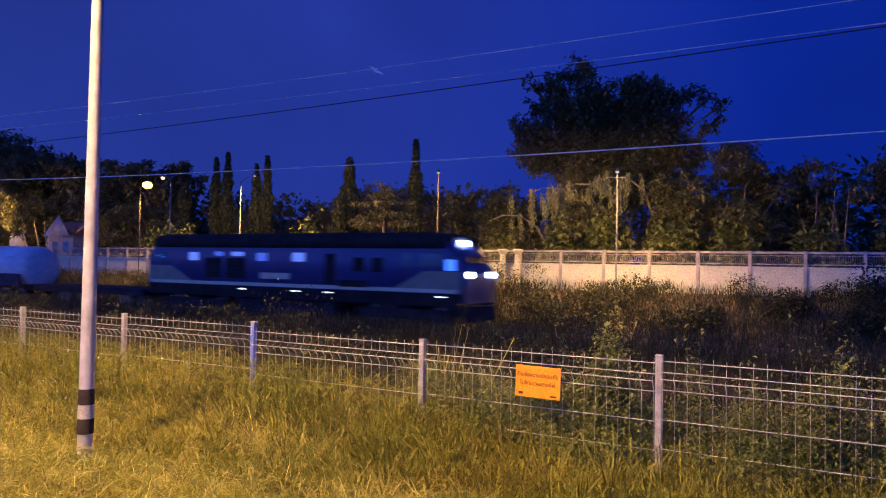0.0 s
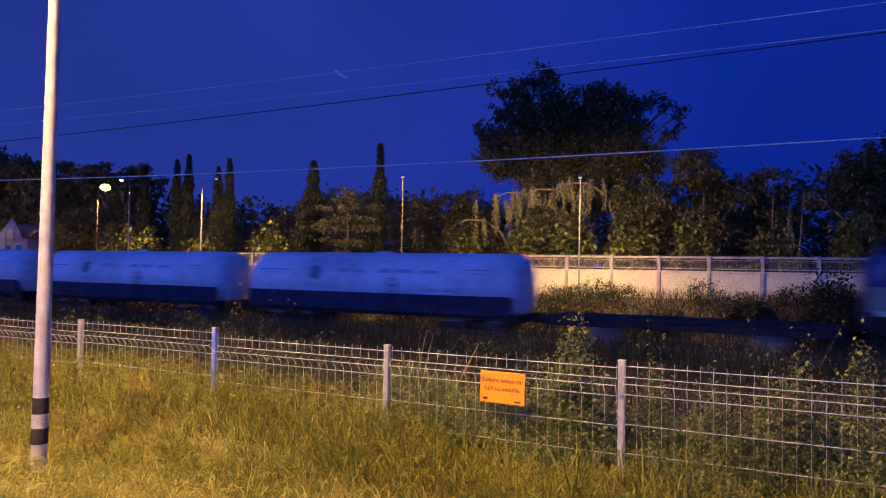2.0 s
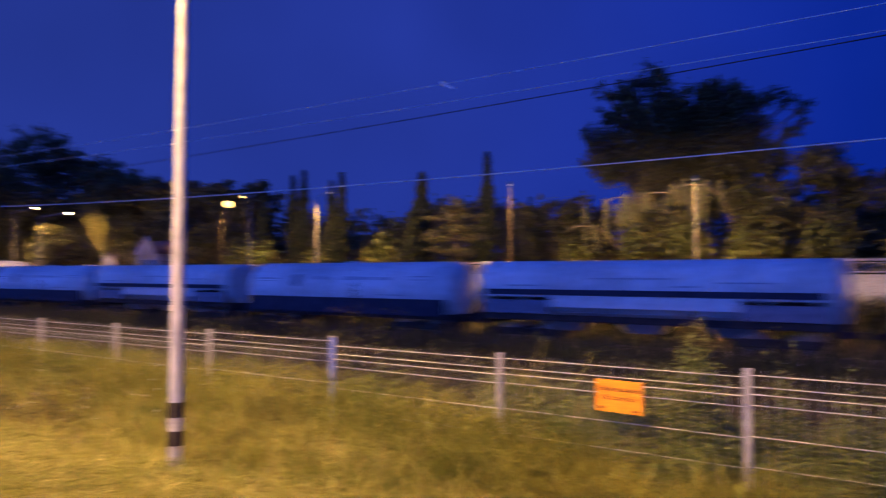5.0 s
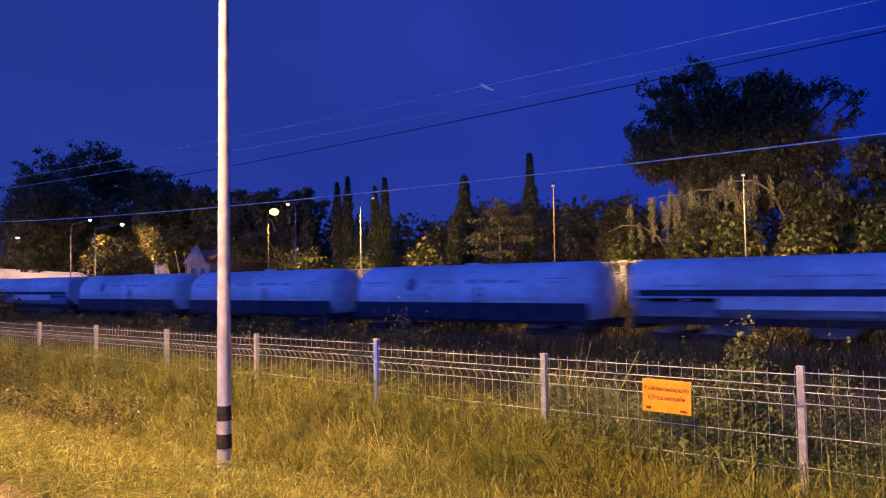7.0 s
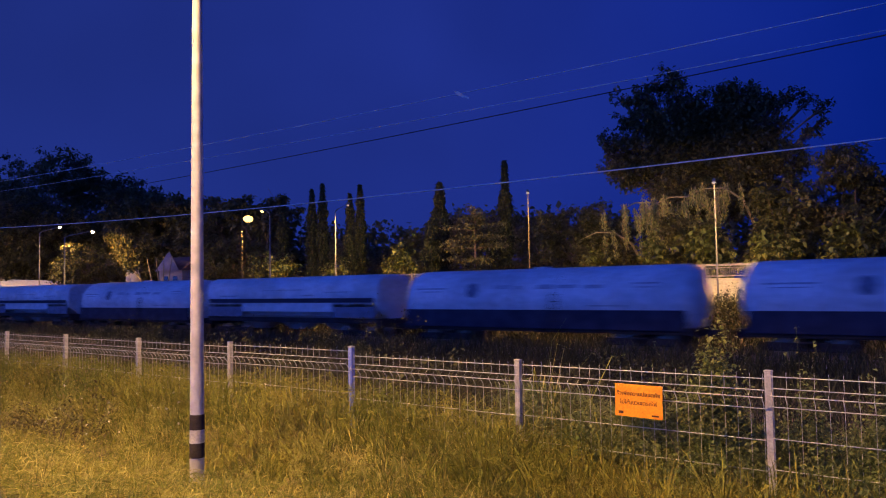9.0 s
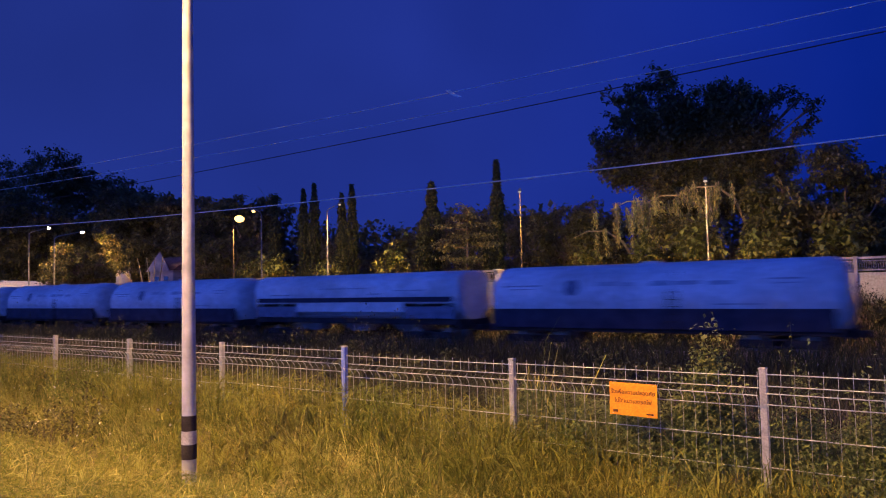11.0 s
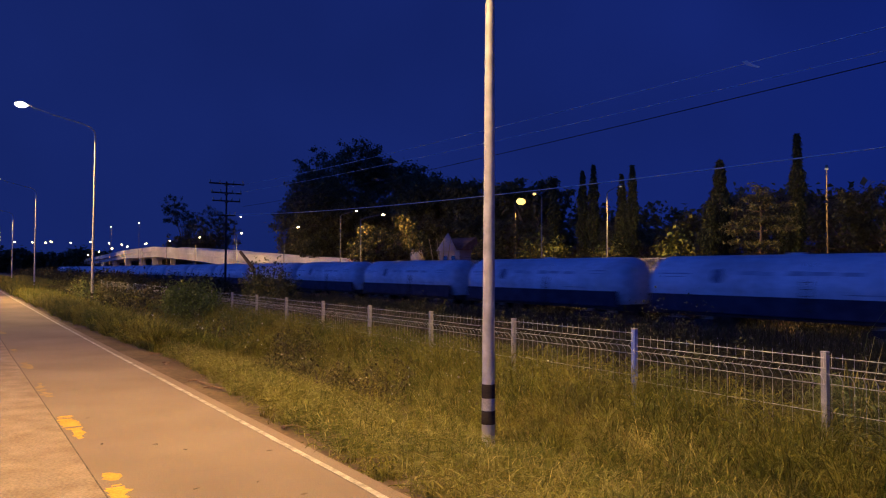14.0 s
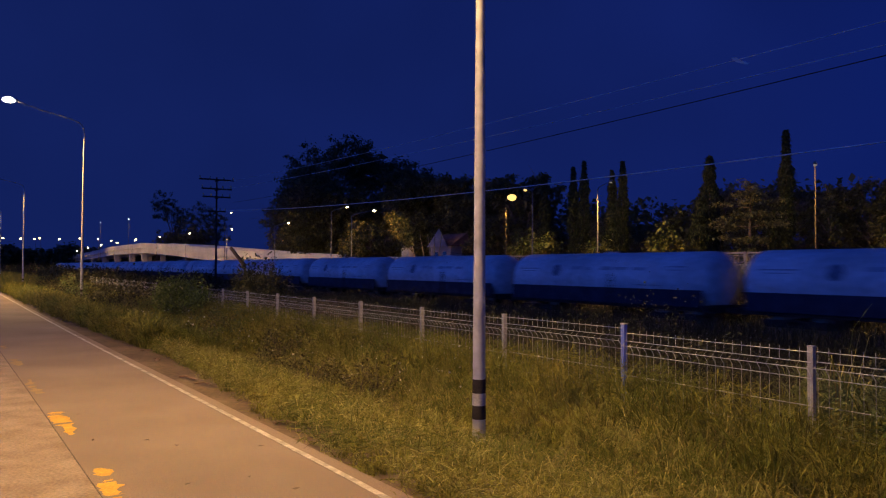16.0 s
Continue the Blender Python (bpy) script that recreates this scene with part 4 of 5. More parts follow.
for fx, ft, fdx in ((-74.3, 7.3, 5.6), (-98.6, 7.15, 5.1), (-121.0, 7.35, 1.4), (-148.2, 7.6, 1.6), (-174.2, 7.75, 1.5), (-203.0, 7.8, 1.5), (-230.5, 7.9, 1.5), (-259.5, 7.7, 1.5), (-289.5, 7.5, 1.5), (-319.5, 6.8, 1.5)):
    far_lamp(fx, 36.0, 0.0, ft, fdx * 0.8, 0.3, 0.35, True, 0.07 if fx > -125 else 0.04, watts=5000 if fx > -100 else 9000)
# a second row beyond the road
for fx, ft, fdx in ((-97.8, 9.55, 5.6), (-150.0, 11.9, 5.0), (-255.6, 16.3, 1.5), (-314.5, 17.9, 1.5)):
    far_lamp(fx, 44.2, 0.5, ft, fdx, -0.3, 0.35, True, 0.07 if fx > -125 else 0.04, watts=3000)
# lamps of the town beyond the flyover
for fy, ft in ((13.8, 13.5), (20.7, 13.4), (26.1, 13.4), (28.2, 13.9), (36.2, 13.6), (44.6, 14.2), (48.2, 9.8), (52.4, 14.0), (53.9, 11.4), (58.2, 13.4), (60.7, 12.6), (69.2, 14.2), (43.5, 8.3), (44.4, 2.5), (48.9, 2.5)):
    far_lamp(-379 - 1.3, fy + 0.4, -1.5, ft - 0.3, 0.9, -0.4, 0.35, True, 0.05, bulb=2.4)


# ---- vegetation ----
def limb_tree(seed, x, y, z, height, spread, trunk, n_leaves, leaf, crowns, name="tree", label="", leaf_mat=None, lean=0.0):
    """Trunk and limbs to each crown clump; leaves thinned in the middle and ragged at the edge. crowns: (dx, dy, dz, rx, rz)."""
    rng = wall_np(seed)
    tree = thing(name, label, "tree", m=pose(x, y, z))
    bm = bmesh.new()
    fork = Vector((lean * 0.3, 0, height * 0.33))
    tube(bm, [(0, 0, -0.3), (lean * 0.1, 0.05, height * 0.15), fork], [trunk, trunk * 0.8, trunk * 0.62], 9)
    part("trunk", bm, M_BARK, tree)
    bm = bmesh.new()
    for dx, dy, dz, rx, rz in crowns:
        c = Vector((dx, dy, dz))
        mid = fork.lerp(c, 0.5) + Vector((rng.normal(0, 0.3), rng.normal(0, 0.3), 0.3))
        tube(bm, [fork, mid, c], [trunk * 0.42, trunk * 0.26, trunk * 0.08], 6)
        for _ in range(5):
            d = Vector((rng.normal(0, rx * 0.5), rng.normal(0, rx * 0.5), rng.normal(0, rz * 0.5)))
            tube(bm, [mid.lerp(c, rng.uniform(0.2, 0.9)), c + d * 0.6, c + d * 1.2], [trunk * 0.12, trunk * 0.07, 0.012], 4)
    part("branchwork", bm, M_BARK, tree)
    pts, tot = [], sum(rx * rx * rz for *_, rx, rz in crowns)
    for dx, dy, dz, rx, rz in crowns:
        n = max(60, int(n_leaves * rx * rx * rz / tot))
        # clusters of leaves inside each clump
        m = max(8, n // 26)
        u = rng.normal(0, 1, (m, 3))
        u /= np.linalg.norm(u, axis=1)[:, None]
        cc = u * (rng.uniform(0.25, 1.12, m) ** 0.5)[:, None] * np.array([rx, rx, rz])
        k = rng.integers(0, m, n)
        pts.append(cc[k] + rng.normal(0, 1, (n, 3)) * 0.13 * np.array([rx, rx, rz]) ** 0.5 * 1.3 + np.array([dx, dy, dz]))
    v, f = leaves(rng, np.concatenate(pts), leaf)
    mesh_np("crown", v, f, leaf_mat or M_LEAF, tree)
    return tree


def rand_crowns(seed, height, spread, n, low=0.3):
    rng = wall_np(seed)
    out = []
    for _ in range(n):
        h = rng.uniform(low, 0.92)
        s = spread * (1.05 - 0.55 * abs(h - 0.55) / 0.5)
        a, r = rng.uniform(0, 2 * math.pi), rng.uniform(0.15, 0.85) * s
        rx = rng.uniform(0.22, 0.42) * spread
        out.append((r * math.cos(a), r * math.sin(a), h * height, rx, rx * rng.uniform(0.6, 0.95)))
    return out


def cypress(seed, x, y, z, height, r):
    rng = wall_np(seed)
    tree = thing("cypress_tree", "slender dark columnar tree behind the far wall", "tree", "columnar trees", m=pose(x, y, z))
    part("trunk", tube(bmesh.new(), [(0, 0, -0.2), (0, 0, height * 0.5), (0.05, 0, height * 0.97)], [0.16, 0.1, 0.02], 7), M_BARK, tree)
    n = int(900 * height * r)
    h = rng.uniform(0.06, 1.0, n)
    prof = r * np.minimum(1.0, (1.03 - h) * 2.7) ** 0.85 * (0.85 + 0.2 * np.sin(h * 23 + seed) + 0.12 * np.sin(h * 61))
    a, q = rng.uniform(0, 2 * np.pi, n), rng.uniform(0.3, 1.1, n) ** 0.6
    c = np.stack([prof * q * np.cos(a), prof * q * np.sin(a), h * height], 1)
    v, f = leaves(rng, c, 0.26, droop=0.9, ratio=0.4)
    mesh_np("crown", v, f, M_CYPRESS, tree)


def bush(seed, x, y, z, rx, ry, rz, n, leaf, material, label, name="bush", thick=0.007):
    rng = wall_np(seed)
    ob = thing(name, label, "bush", m=pose(x, y, z))
    bm = bmesh.new()
    for _ in range(9):
        d = Vector((rng.normal(0, rx * 0.5), rng.normal(0, ry * 0.5), rz * rng.uniform(0.5, 1.0)))
        tube(bm, [(0, 0, -0.1), d * 0.45 + Vector((0, 0, 0.1)), d * 0.85], [thick, thick * 0.7, thick * 0.25], 5)
    part("stemwork", bm, M_BARK, ob)
    m = max(10, n // 22)
    u = rng.normal(0, 1, (m, 3))
    u /= np.linalg.norm(u, axis=1)[:, None]
    cc = u * (rng.uniform(0.2, 1.1, m) ** 0.5)[:, None] * np.array([rx, ry, rz * 0.6]) + np.array([0, 0, rz * 0.5])
    k = rng.integers(0, m, n)
    p = cc[k] + rng.normal(0, 0.12, (n, 3)) * np.array([rx, ry, rz])
    p[:, 2] = np.abs(p[:, 2])
    v, f = leaves(rng, p, leaf)
    mesh_np("foliage", v, f, material, ob)
    return ob


def build_trees():
    # the tall tree with drooping creepers
    limb_tree(11, -15.0, 50.0, 0.6, 16, 6, 0.42, 64000, 0.28,
              [(-2.4, 0, 15.6, 0.8, 0.7), (-2.0, 0.3, 14.5, 1.0, 0.9), (-3.6, 0, 14.4, 1.1, 0.9), (-5.0, 0, 14.5, 1.0, 0.7), (-6.3, 0, 14.7, 0.6, 0.5), (-5.6, 0, 13.0, 0.9, 0.8), (-7.0, 0, 11.6, 0.7, 1.1), (-6.2, 0.3, 10.4, 1.3, 1.2), (-4.2, 0, 12.6, 1.3, 1.2), (-7.3, 0, 9.6, 0.6, 0.6), (-4.6, 0, 10.8, 1.5, 1.4),
               (-2.2, 0, 12.2, 1.9, 1.5), (0.0, 0, 12.9, 1.5, 1.3), (1.2, 0.2, 13.6, 0.9, 0.8), (2.4, 0, 13.0, 1.4, 1.1), (0.6, 0.3, 11.0, 2.4, 1.8), (2.6, 0, 11.4, 1.9, 1.8), (-1.6, 0, 10.0, 2.5, 1.7), (3.6, 0, 9.8, 1.4, 1.4), (1.6, 0, 9.2, 2.5, 1.5),
               (4.3, 0, 12.6, 0.9, 0.7), (5.4, 0, 12.9, 0.7, 0.5), (6.2, 0.3, 12.3, 0.6, 0.5), (7.1, 0.3, 11.9, 0.6, 0.5), (7.0, 0.3, 11.0, 0.4, 0.4), (6.2, 0, 10.2, 0.6, 0.6), (4.6, 0, 11.0, 0.6, 0.6),
               (5.2, 0, 8.9, 1.3, 1.0), (-5.0, 0, 9.0, 1.9, 1.2), (-2.0, 0, 8.0, 2.4, 1.2), (1.4, 0, 7.8, 2.6, 1.2), (4.4, 0, 7.6, 1.6, 1.2), (0, 0, 6.6, 3.4, 1.2)],
              label="tall spreading tree with a ragged dark crown")
    rng = wall_np(12)
    for k, (x, y, n, top, length) in enumerate(((-17.6, 44.5, 48, 6.9, 2.1), (-15.2, 44.0, 70, 7.0, 2.8), (-13.3, 44.5, 44, 7.4, 2.4), (-20.6, 45.0, 14, 5.2, 1.6))):
        cr = thing("hanging_creeper", "dry yellowish creepers hanging like curtains from branches", "climbing plant", m=pose(x, y, 0))
        bm, pts = bmesh.new(), []
        hung = [(rng.normal(0, 1.35), rng.normal(0, 0.6), top - abs(rng.normal(0, 0.7)), rng.uniform(0.3, 1.2)) for _ in range(n // 3)]
        for i in range(n):
            px, py, zt, ln = hung[i % len(hung)]
            px, zt, ln = px + rng.normal(0, 0.07), zt + rng.normal(0, 0.15), length * ln * rng.uniform(0.35, 1.1)
            tube(bm, [(px, py, zt), (px + rng.normal(0, 0.1), py, zt - ln * 0.6), (px + rng.normal(0, 0.15), py, zt - ln)], [0.018, 0.012, 0.005], 4)
            m = int(ln * 38)
            t = rng.uniform(0, 1, m)
            pts.append(np.stack([px + rng.normal(0, 0.07, m), py + rng.normal(0, 0.07, m), zt - t * ln], 1))
        part("stemwork", bm, M_STALK, cr)["kind"] = "stuff"
        v, f = leaves(rng, np.concatenate(pts), 0.17, droop=1.25, ratio=0.28)
        mesh_np("foliage", v, f, M_HANG, cr)
        part("bough", tube(bmesh.new(), [(-1.6, 0.3, top - 0.5), (-0.4, 0.1, top - 0.1), (0.8, 0.3, top - 0.15), (1.6, 1.2, top - 0.9), (1.9, 3.5, top - 3.0)], [0.015, 0.04, 0.055, 0.08, 0.11], 7), M_STALK, cr)
    # leafy trees and shrubs behind the wall
    spec = ((21, -6.0, 46, 8.5, 3.4, 5200), (22, -9.2, 44, 6.6, 3.0, 5200), (23, -14.0, 42.5, 5.0, 2.4, 4200), (24, -3.0, 48, 7.4, 3.2, 4200), (25, 2.6, 47, 9.6, 3.6, 5200), (26, 6.6, 48, 10.8, 4.0, 5000), (27, 11.0, 47, 9.0, 4.0, 4000),
            (28, -21.5, 47, 5.6, 2.6, 4200), (29, -25.5, 52, 7.5, 3.4, 3600), (30, -33, 60, 8.6, 4.5, 3600), (31, -42, 66, 9.0, 5.0, 3600), (32, -52, 70, 9.0, 5.0, 3200), (33, -62, 66, 8.0, 4.5, 3000))
    for s, x, y, h, w, n in spec:
        limb_tree(s, x, y, 0.5, h, w, 0.2, n * 2, 0.30, rand_crowns(s, h, w, 18, 0.15), label="leafy dark green tree behind the far wall", leaf_mat=M_LEAF)
    for s, x, y, h, w, n in ((41, -12.2, 40.0, 3.6, 1.5, 1600), (42, -9.0, 40.4, 3.4, 1.6, 1600), (43, -15.2, 40.5, 3.3, 1.4, 1300), (44, -5.6, 40.5, 3.6, 1.4, 1200), (45, -2.0, 41, 3.2, 1.5, 1200), (46, 2.0, 41, 3.9, 1.6, 1300), (47, -19.0, 40.8, 3.0, 1.2, 900), (48, -8.9, 38.1, 2.7, 0.9, 700), (49, -46, 40, 3.2, 1.6, 1000), (50, -40.5, 40, 3.0, 1.4, 1000), (51, -34.5, 41, 3.6, 1.5, 1200), (52, -50, 41, 3.6, 2, 1200)):
        bush(s, x, y, 0.5, w, w * 0.8, h, n, 0.36, M_LEAFY, "yellow-green leafy shrub by the far wall")
    # bare pale stems
    for k, (x, y) in enumerate(((-1.9, 44.0), (-1.3, 44.2), (-0.9, 44.1))):
        dead = thing("bare_tree", "thin pale leafless tree behind the wall", "tree", m=pose(x, y, 0.5))
        part("trunk", tube(bmesh.new(), [(0, 0, -0.2), (0.2 * k - 0.2, 0, 2.5), (0.25 * k - 0.1, 0, 5.6)], [0.09, 0.06, 0.02], 7), M_BARK, dead)
        part("limb", tube(bmesh.new(), [(0.1 * k - 0.1, 0, 1.6), (0.5 - 0.3 * k, 0, 3.2), (0.7 - 0.5 * k, 0, 4.6)], [0.05, 0.03, 0.01], 6), M_BARK, dead)
    # columnar trees
    for s, x, y, h, r in ((61, -31.1, 50, 11.2, 0.6), (62, -37.7, 50, 10.1, 0.95), (63, -47.0, 50, 10.8, 0.62), (64, -48.3, 50, 10.1, 0.6), (65, -52.0, 50, 11.4, 0.62), (66, -53.5, 50, 11.0, 0.62), (67, -57.8, 50, 10.5, 0.7), (68, -45.4, 47, 6.0, 0.8), (69, -30.4, 47.5, 5.2, 0.7), (70, -36.8, 47.5, 6.4, 0.8)):
        cypress(s, x, y, 0.6, h, r)
    # tiered tree
    rng = wall_np(81)
    tier = thing("tiered_tree", "small tree with flat pale leafy tiers of branches", "tree", m=pose(-29.35, 43.0, 0.5))
    part("trunk", tube(bmesh.new(), [(0, 0, -0.2), (0, 0, 3.0), (0.1, 0, 6.6)], [0.11, 0.08, 0.02], 8), M_BARK, tier)
    bm, pts = bmesh.new(), []
    for zt, r in ((2.1, 1.5), (2.9, 2.1), (4.0, 2.75), (4.5, 2.0), (5.3, 2.1), (5.9, 1.3), (6.5, 0.6)):
        for _ in range(8):
            a, q = rng.uniform(0, 2 * math.pi), r * rng.uniform(0.65, 1.1)
            tip = zt + rng.normal(0.05, 0.12)
            tube(bm, [(0, 0, zt - 0.2), (q * 0.5 * math.cos(a), q * 0.5 * math.sin(a), zt - 0.02), (q * math.cos(a), q * math.sin(a), tip)], [0.035, 0.022, 0.008], 5)
            n = int(42 * r)
            f = rng.uniform(0.25, 1.05, n)
            pts.append(np.stack([q * f * math.cos(a) + rng.normal(0, 0.14, n), q * f * math.sin(a) + rng.normal(0, 0.14, n), zt + (tip - zt) * f + rng.normal(0.05, 0.07, n)], 1))
    part("branchwork", bm, M_BARK, tier)
    v, f = leaves(rng, np.concatenate(pts), 0.24, droop=0.05)
    mesh_np("crown", v, f, M_PALELEAF, tier)
    # the large trees to the left of the gate, and a lit one beside the house
    for s, x, y, h, w, n in ((91, -145, 68, 27, 17, 60000), (92, -168, 70, 19, 13, 34000), (104, -156, 69, 23, 13, 36000), (93, -115, 68, 19, 9, 26000), (94, -106, 67, 17.4, 8, 22000), (95, -96, 66, 15.5, 7.5, 20000), (96, -86, 66, 14.5, 7, 16000), (97, -133, 72, 16, 10, 18000), (98, -296, 68, 28, 14, 18000), (102, -264, 70, 22, 12, 14000), (99, -90, 46, 7.0, 4.5, 7000), (100, -62, 47, 6.0, 4.0, 7000), (103, -76, 62, 13, 6.5, 14000)):
        limb_tree(s, x, y, 0.5, h, w, 0.35, n, 0.62 if y > 60 else 0.42, rand_crowns(s, h, w, 34, 0.08), label="large dark tree beyond the railway", leaf_mat=M_LEAF)
    limb_tree(101, -66.8, 40.5, 0.5, 7.5, 4, 0.16, 3000, 0.3, [(-6.6, 0, 7.3, 1.0, 0.8), (-5.4, 0, 6.6, 1.2, 0.9), (-4.2, 0, 5.6, 1.2, 0.9), (-3.2, 0, 4.8, 1.1, 0.9), (-2.4, 0, 4.0, 0.9, 0.8)], label="leaning tree lit yellow by a lamp", leaf_mat=M_LEAF, lean=-4.5)
    for k, (bx, lx) in enumerate(((-64.6, 1.2), (-65.3, -0.9), (-66.2, -1.6), (-65.0, 0.2))):
        dead = thing("bare_tree", "thin pale leafless trunk near the house", "tree", m=pose(bx, 41.0, 0.5))
        part("trunk", tube(bmesh.new(), [(0, 0, -0.2), (lx * 0.4, 0, 2.0), (lx, 0, 4.6)], [0.10, 0.07, 0.03], 7), M_STALK, dead)


build_trees()


def build_woods():
    rng = wall_np(150)
    m = 900
    cx, cy = rng.uniform(-190, 30, m), rng.uniform(70, 84, m)
    top = 8.6 + 1.3 * np.sin(cx * 0.21) + 0.9 * np.sin(cx * 0.57 + 1)
    cz = 0.6 + top * rng.uniform(0.05, 1.0, m) ** 0.8
    k = rng.integers(0, m, 60000)
    p = np.stack([cx[k], cy[k], cz[k]], 1) + rng.normal(0, 0.75, (len(k), 3))
    p[:, 2] = np.maximum(p[:, 2], 0.6)
    v, f = leaves(rng, p, 0.8, ratio=0.75)
    tagged(mesh_np("far_woods", v, f, M_LEAF), "continuous dark belt of distant trees", "woods", kind="stuff")


    cx, cy = rng.uniform(-470, -425, m), rng.uniform(-120, 90, m)
    cz = 0.3 + (9.5 + 1.5 * np.sin(cy * 0.16) + np.sin(cy * 0.43)) * rng.uniform(0.0, 1.0, m) ** 0.8
    p = np.stack([cx[k], cy[k], cz[k]], 1) + rng.normal(0, 1.1, (len(k), 3))
    p[:, 2] = np.maximum(p[:, 2], 0.2)
    v, f = leaves(rng, p[:36000], 2.0, ratio=0.8)
    tagged(mesh_np("far_woods", v, f, M_LEAF), "dark belt of trees at the end of the road", "woods", kind="stuff")


build_woods()


def build_house():
    house = thing("house", "small pale plastered house among trees", "house", m=pose(-73.0, 47.0, 0.5))
    part("wall", boxes((-2.2, 2.2, 0, 4, 0, 3.6), bevel=0.02), M_HOUSE, house)
    bm = bmesh.new()
    loft(bm, [[(x, -0.4, 3.55), (x, 4.4, 3.55), (x, 2, 5.1)] for x in (-2.7, 2.7)])
    part("roof", bm, M_ROOF, house)
    bm = bmesh.new()
    loft(bm, [[(-2.2, -0.5, 3.5), (2.2, -0.5, 3.5), (0.4, -0.5, 5.6)], [(-2.2, -0.4, 3.5), (2.2, -0.4, 3.5), (0.4, -0.4, 5.6)]])
    part("gable", bm, M_HOUSE, house)
    for x in (-1.3, 0.5):
        win = part("window", boxes((x, x + 0.8, -0.03, 0.02, 1.8, 2.9)), M_GLASSDK, house)
        part("sill", boxes((x - 0.05, x + 0.85, -0.08, 0.0, 1.74, 1.8)), M_HOUSE, win)
    for tx in (-4.6, -5.6):
        tank = thing("water_tank", "pale rounded water tank near the house", "water tank", m=pose(-75.5 + tx, 47.0, 0.5))
        part("barrel", tube(bmesh.new(), [(0, 0, 0.0), (0, 0, 3.4), (0, 0, 3.8), (0, 0, 3.95)], [0.55, 0.55, 0.4, 0.15], 18), M_HOUSE, tank)


build_house()


# ---- overhead lines ----
def wire(name, points, r, material, label):
    ob = part(name, tube(bmesh.new(), points, r, 6), material)
    tagged(ob, label, "cable", "overhead cables")
    return ob


def span(p, q, sag, n=24):
    p, q = Vector(p), Vector(q)
    return [p.lerp(q, k / n) - Vector((0, 0, sag * 4 * (k / n) * (1 - k / n))) for k in range(n + 1)]


def build_wires():
    # the lines swing between a pole far left and one beyond the right edge
    def hang(name, y, z_low, x_low, bend, r, material, label):
        wire(name, [(x, y, z_low + bend * (x - x_low) ** 2) for x in np.linspace(-64, 52, 40)], r, material, label)
    hang("low_cable", 18.0, 4.62, -6, 0.00053, 0.019, M_SHEEN, "thin pale overhead cable along the railway")
    hang("upper_cable", 18.1, 7.54, -8, 0.00040, 0.011, M_SHEEN, "thin pale overhead cable along the railway")
    # a dark service line that slants over the fence towards the road
    wire("middle_cable", span((-64, 19.5, 7.2), (38, 14.2, 7.2), 0.92, 40), 0.013, M_FRAME, "dark overhead cable slanting over the railway verge")
    hang("middle_cable", 18.4, 7.05, -6, 0.00036, 0.010, M_SHEEN, "thin pale overhead cable along the railway")
    rag = thing("snagged_rag", "torn pale scrap of plastic caught on an overhead cable", "litter")
    rag.location = (-12.74, 18.08, 7.52)
    bm = bmesh.new()
    pts = [(-0.27, 0, 0.13), (-0.08, -0.02, 0.10), (0.05, 0.0, -0.02), (0.30, 0.02, -0.15), (0.27, 0.0, -0.19), (0.02, 0.02, -0.09), (-0.12, 0.03, -0.02)]
    a = [bm.verts.new(Vector(p)) for p in pts]
    b = [bm.verts.new(Vector(p) + Vector((0, 0.012, 0))) for p in pts]
    bm.faces.new(a)
    bm.faces.new(b[::-1])
    for k in range(len(a)):
        bm.faces.new((a[k], b[k], b[(k + 1) % len(a)], a[(k + 1) % len(a)]))
    bmesh.ops.recalc_face_normals(bm, faces=bm.faces)
    part("scrap", bm, M_RAG, rag)
    # pylon far left
    for px, py in ((-64.0, 18.0), (52.0, 18.0), (38.0, 14.2)):
        pyl = thing("power_pole", "dark power pole with crossarms beside the railway", "power pole", "power poles", m=pose(px, py, 0))
        part("mast", tube(bmesh.new(), [(0, 0, -1.6), (0, 0, 9.3)], [0.11, 0.07], 8), M_FRAME, pyl)
        for z, wd in ((9.1, 1.5), (8.3, 1.3), (7.6, 1.2), (6.35, 0.8)):
            arm = part("crossarm", boxes((-0.06, 0.06, -wd, wd, z - 0.06, z + 0.06), (-wd * 0.3, wd * 0.3, -0.05, 0.05, z - 0.16, z - 0.06)), M_FRAME, pyl)
            for k in (-0.95, -0.4, 0.4, 0.95):
                part("insulator", tube(bmesh.new(), [(0, k * wd, z + 0.06), (0, k * wd, z + 0.28)], 0.06, 8), M_WALL, arm)
    lean = thing("leaning_stump", "black leaning cut trunk with a few twigs beside the railway", "tree", m=pose(-43.4, 14.0, -1.2))
    part("trunk", tube(bmesh.new(), [(0.2, 0, -0.2), (0, 0, 1.6), (-0.5, 0, 2.85), (-3.2, 0, 3.95)], [0.16, 0.14, 0.12, 0.10], 8), M_BLACK, lean)


build_wires()


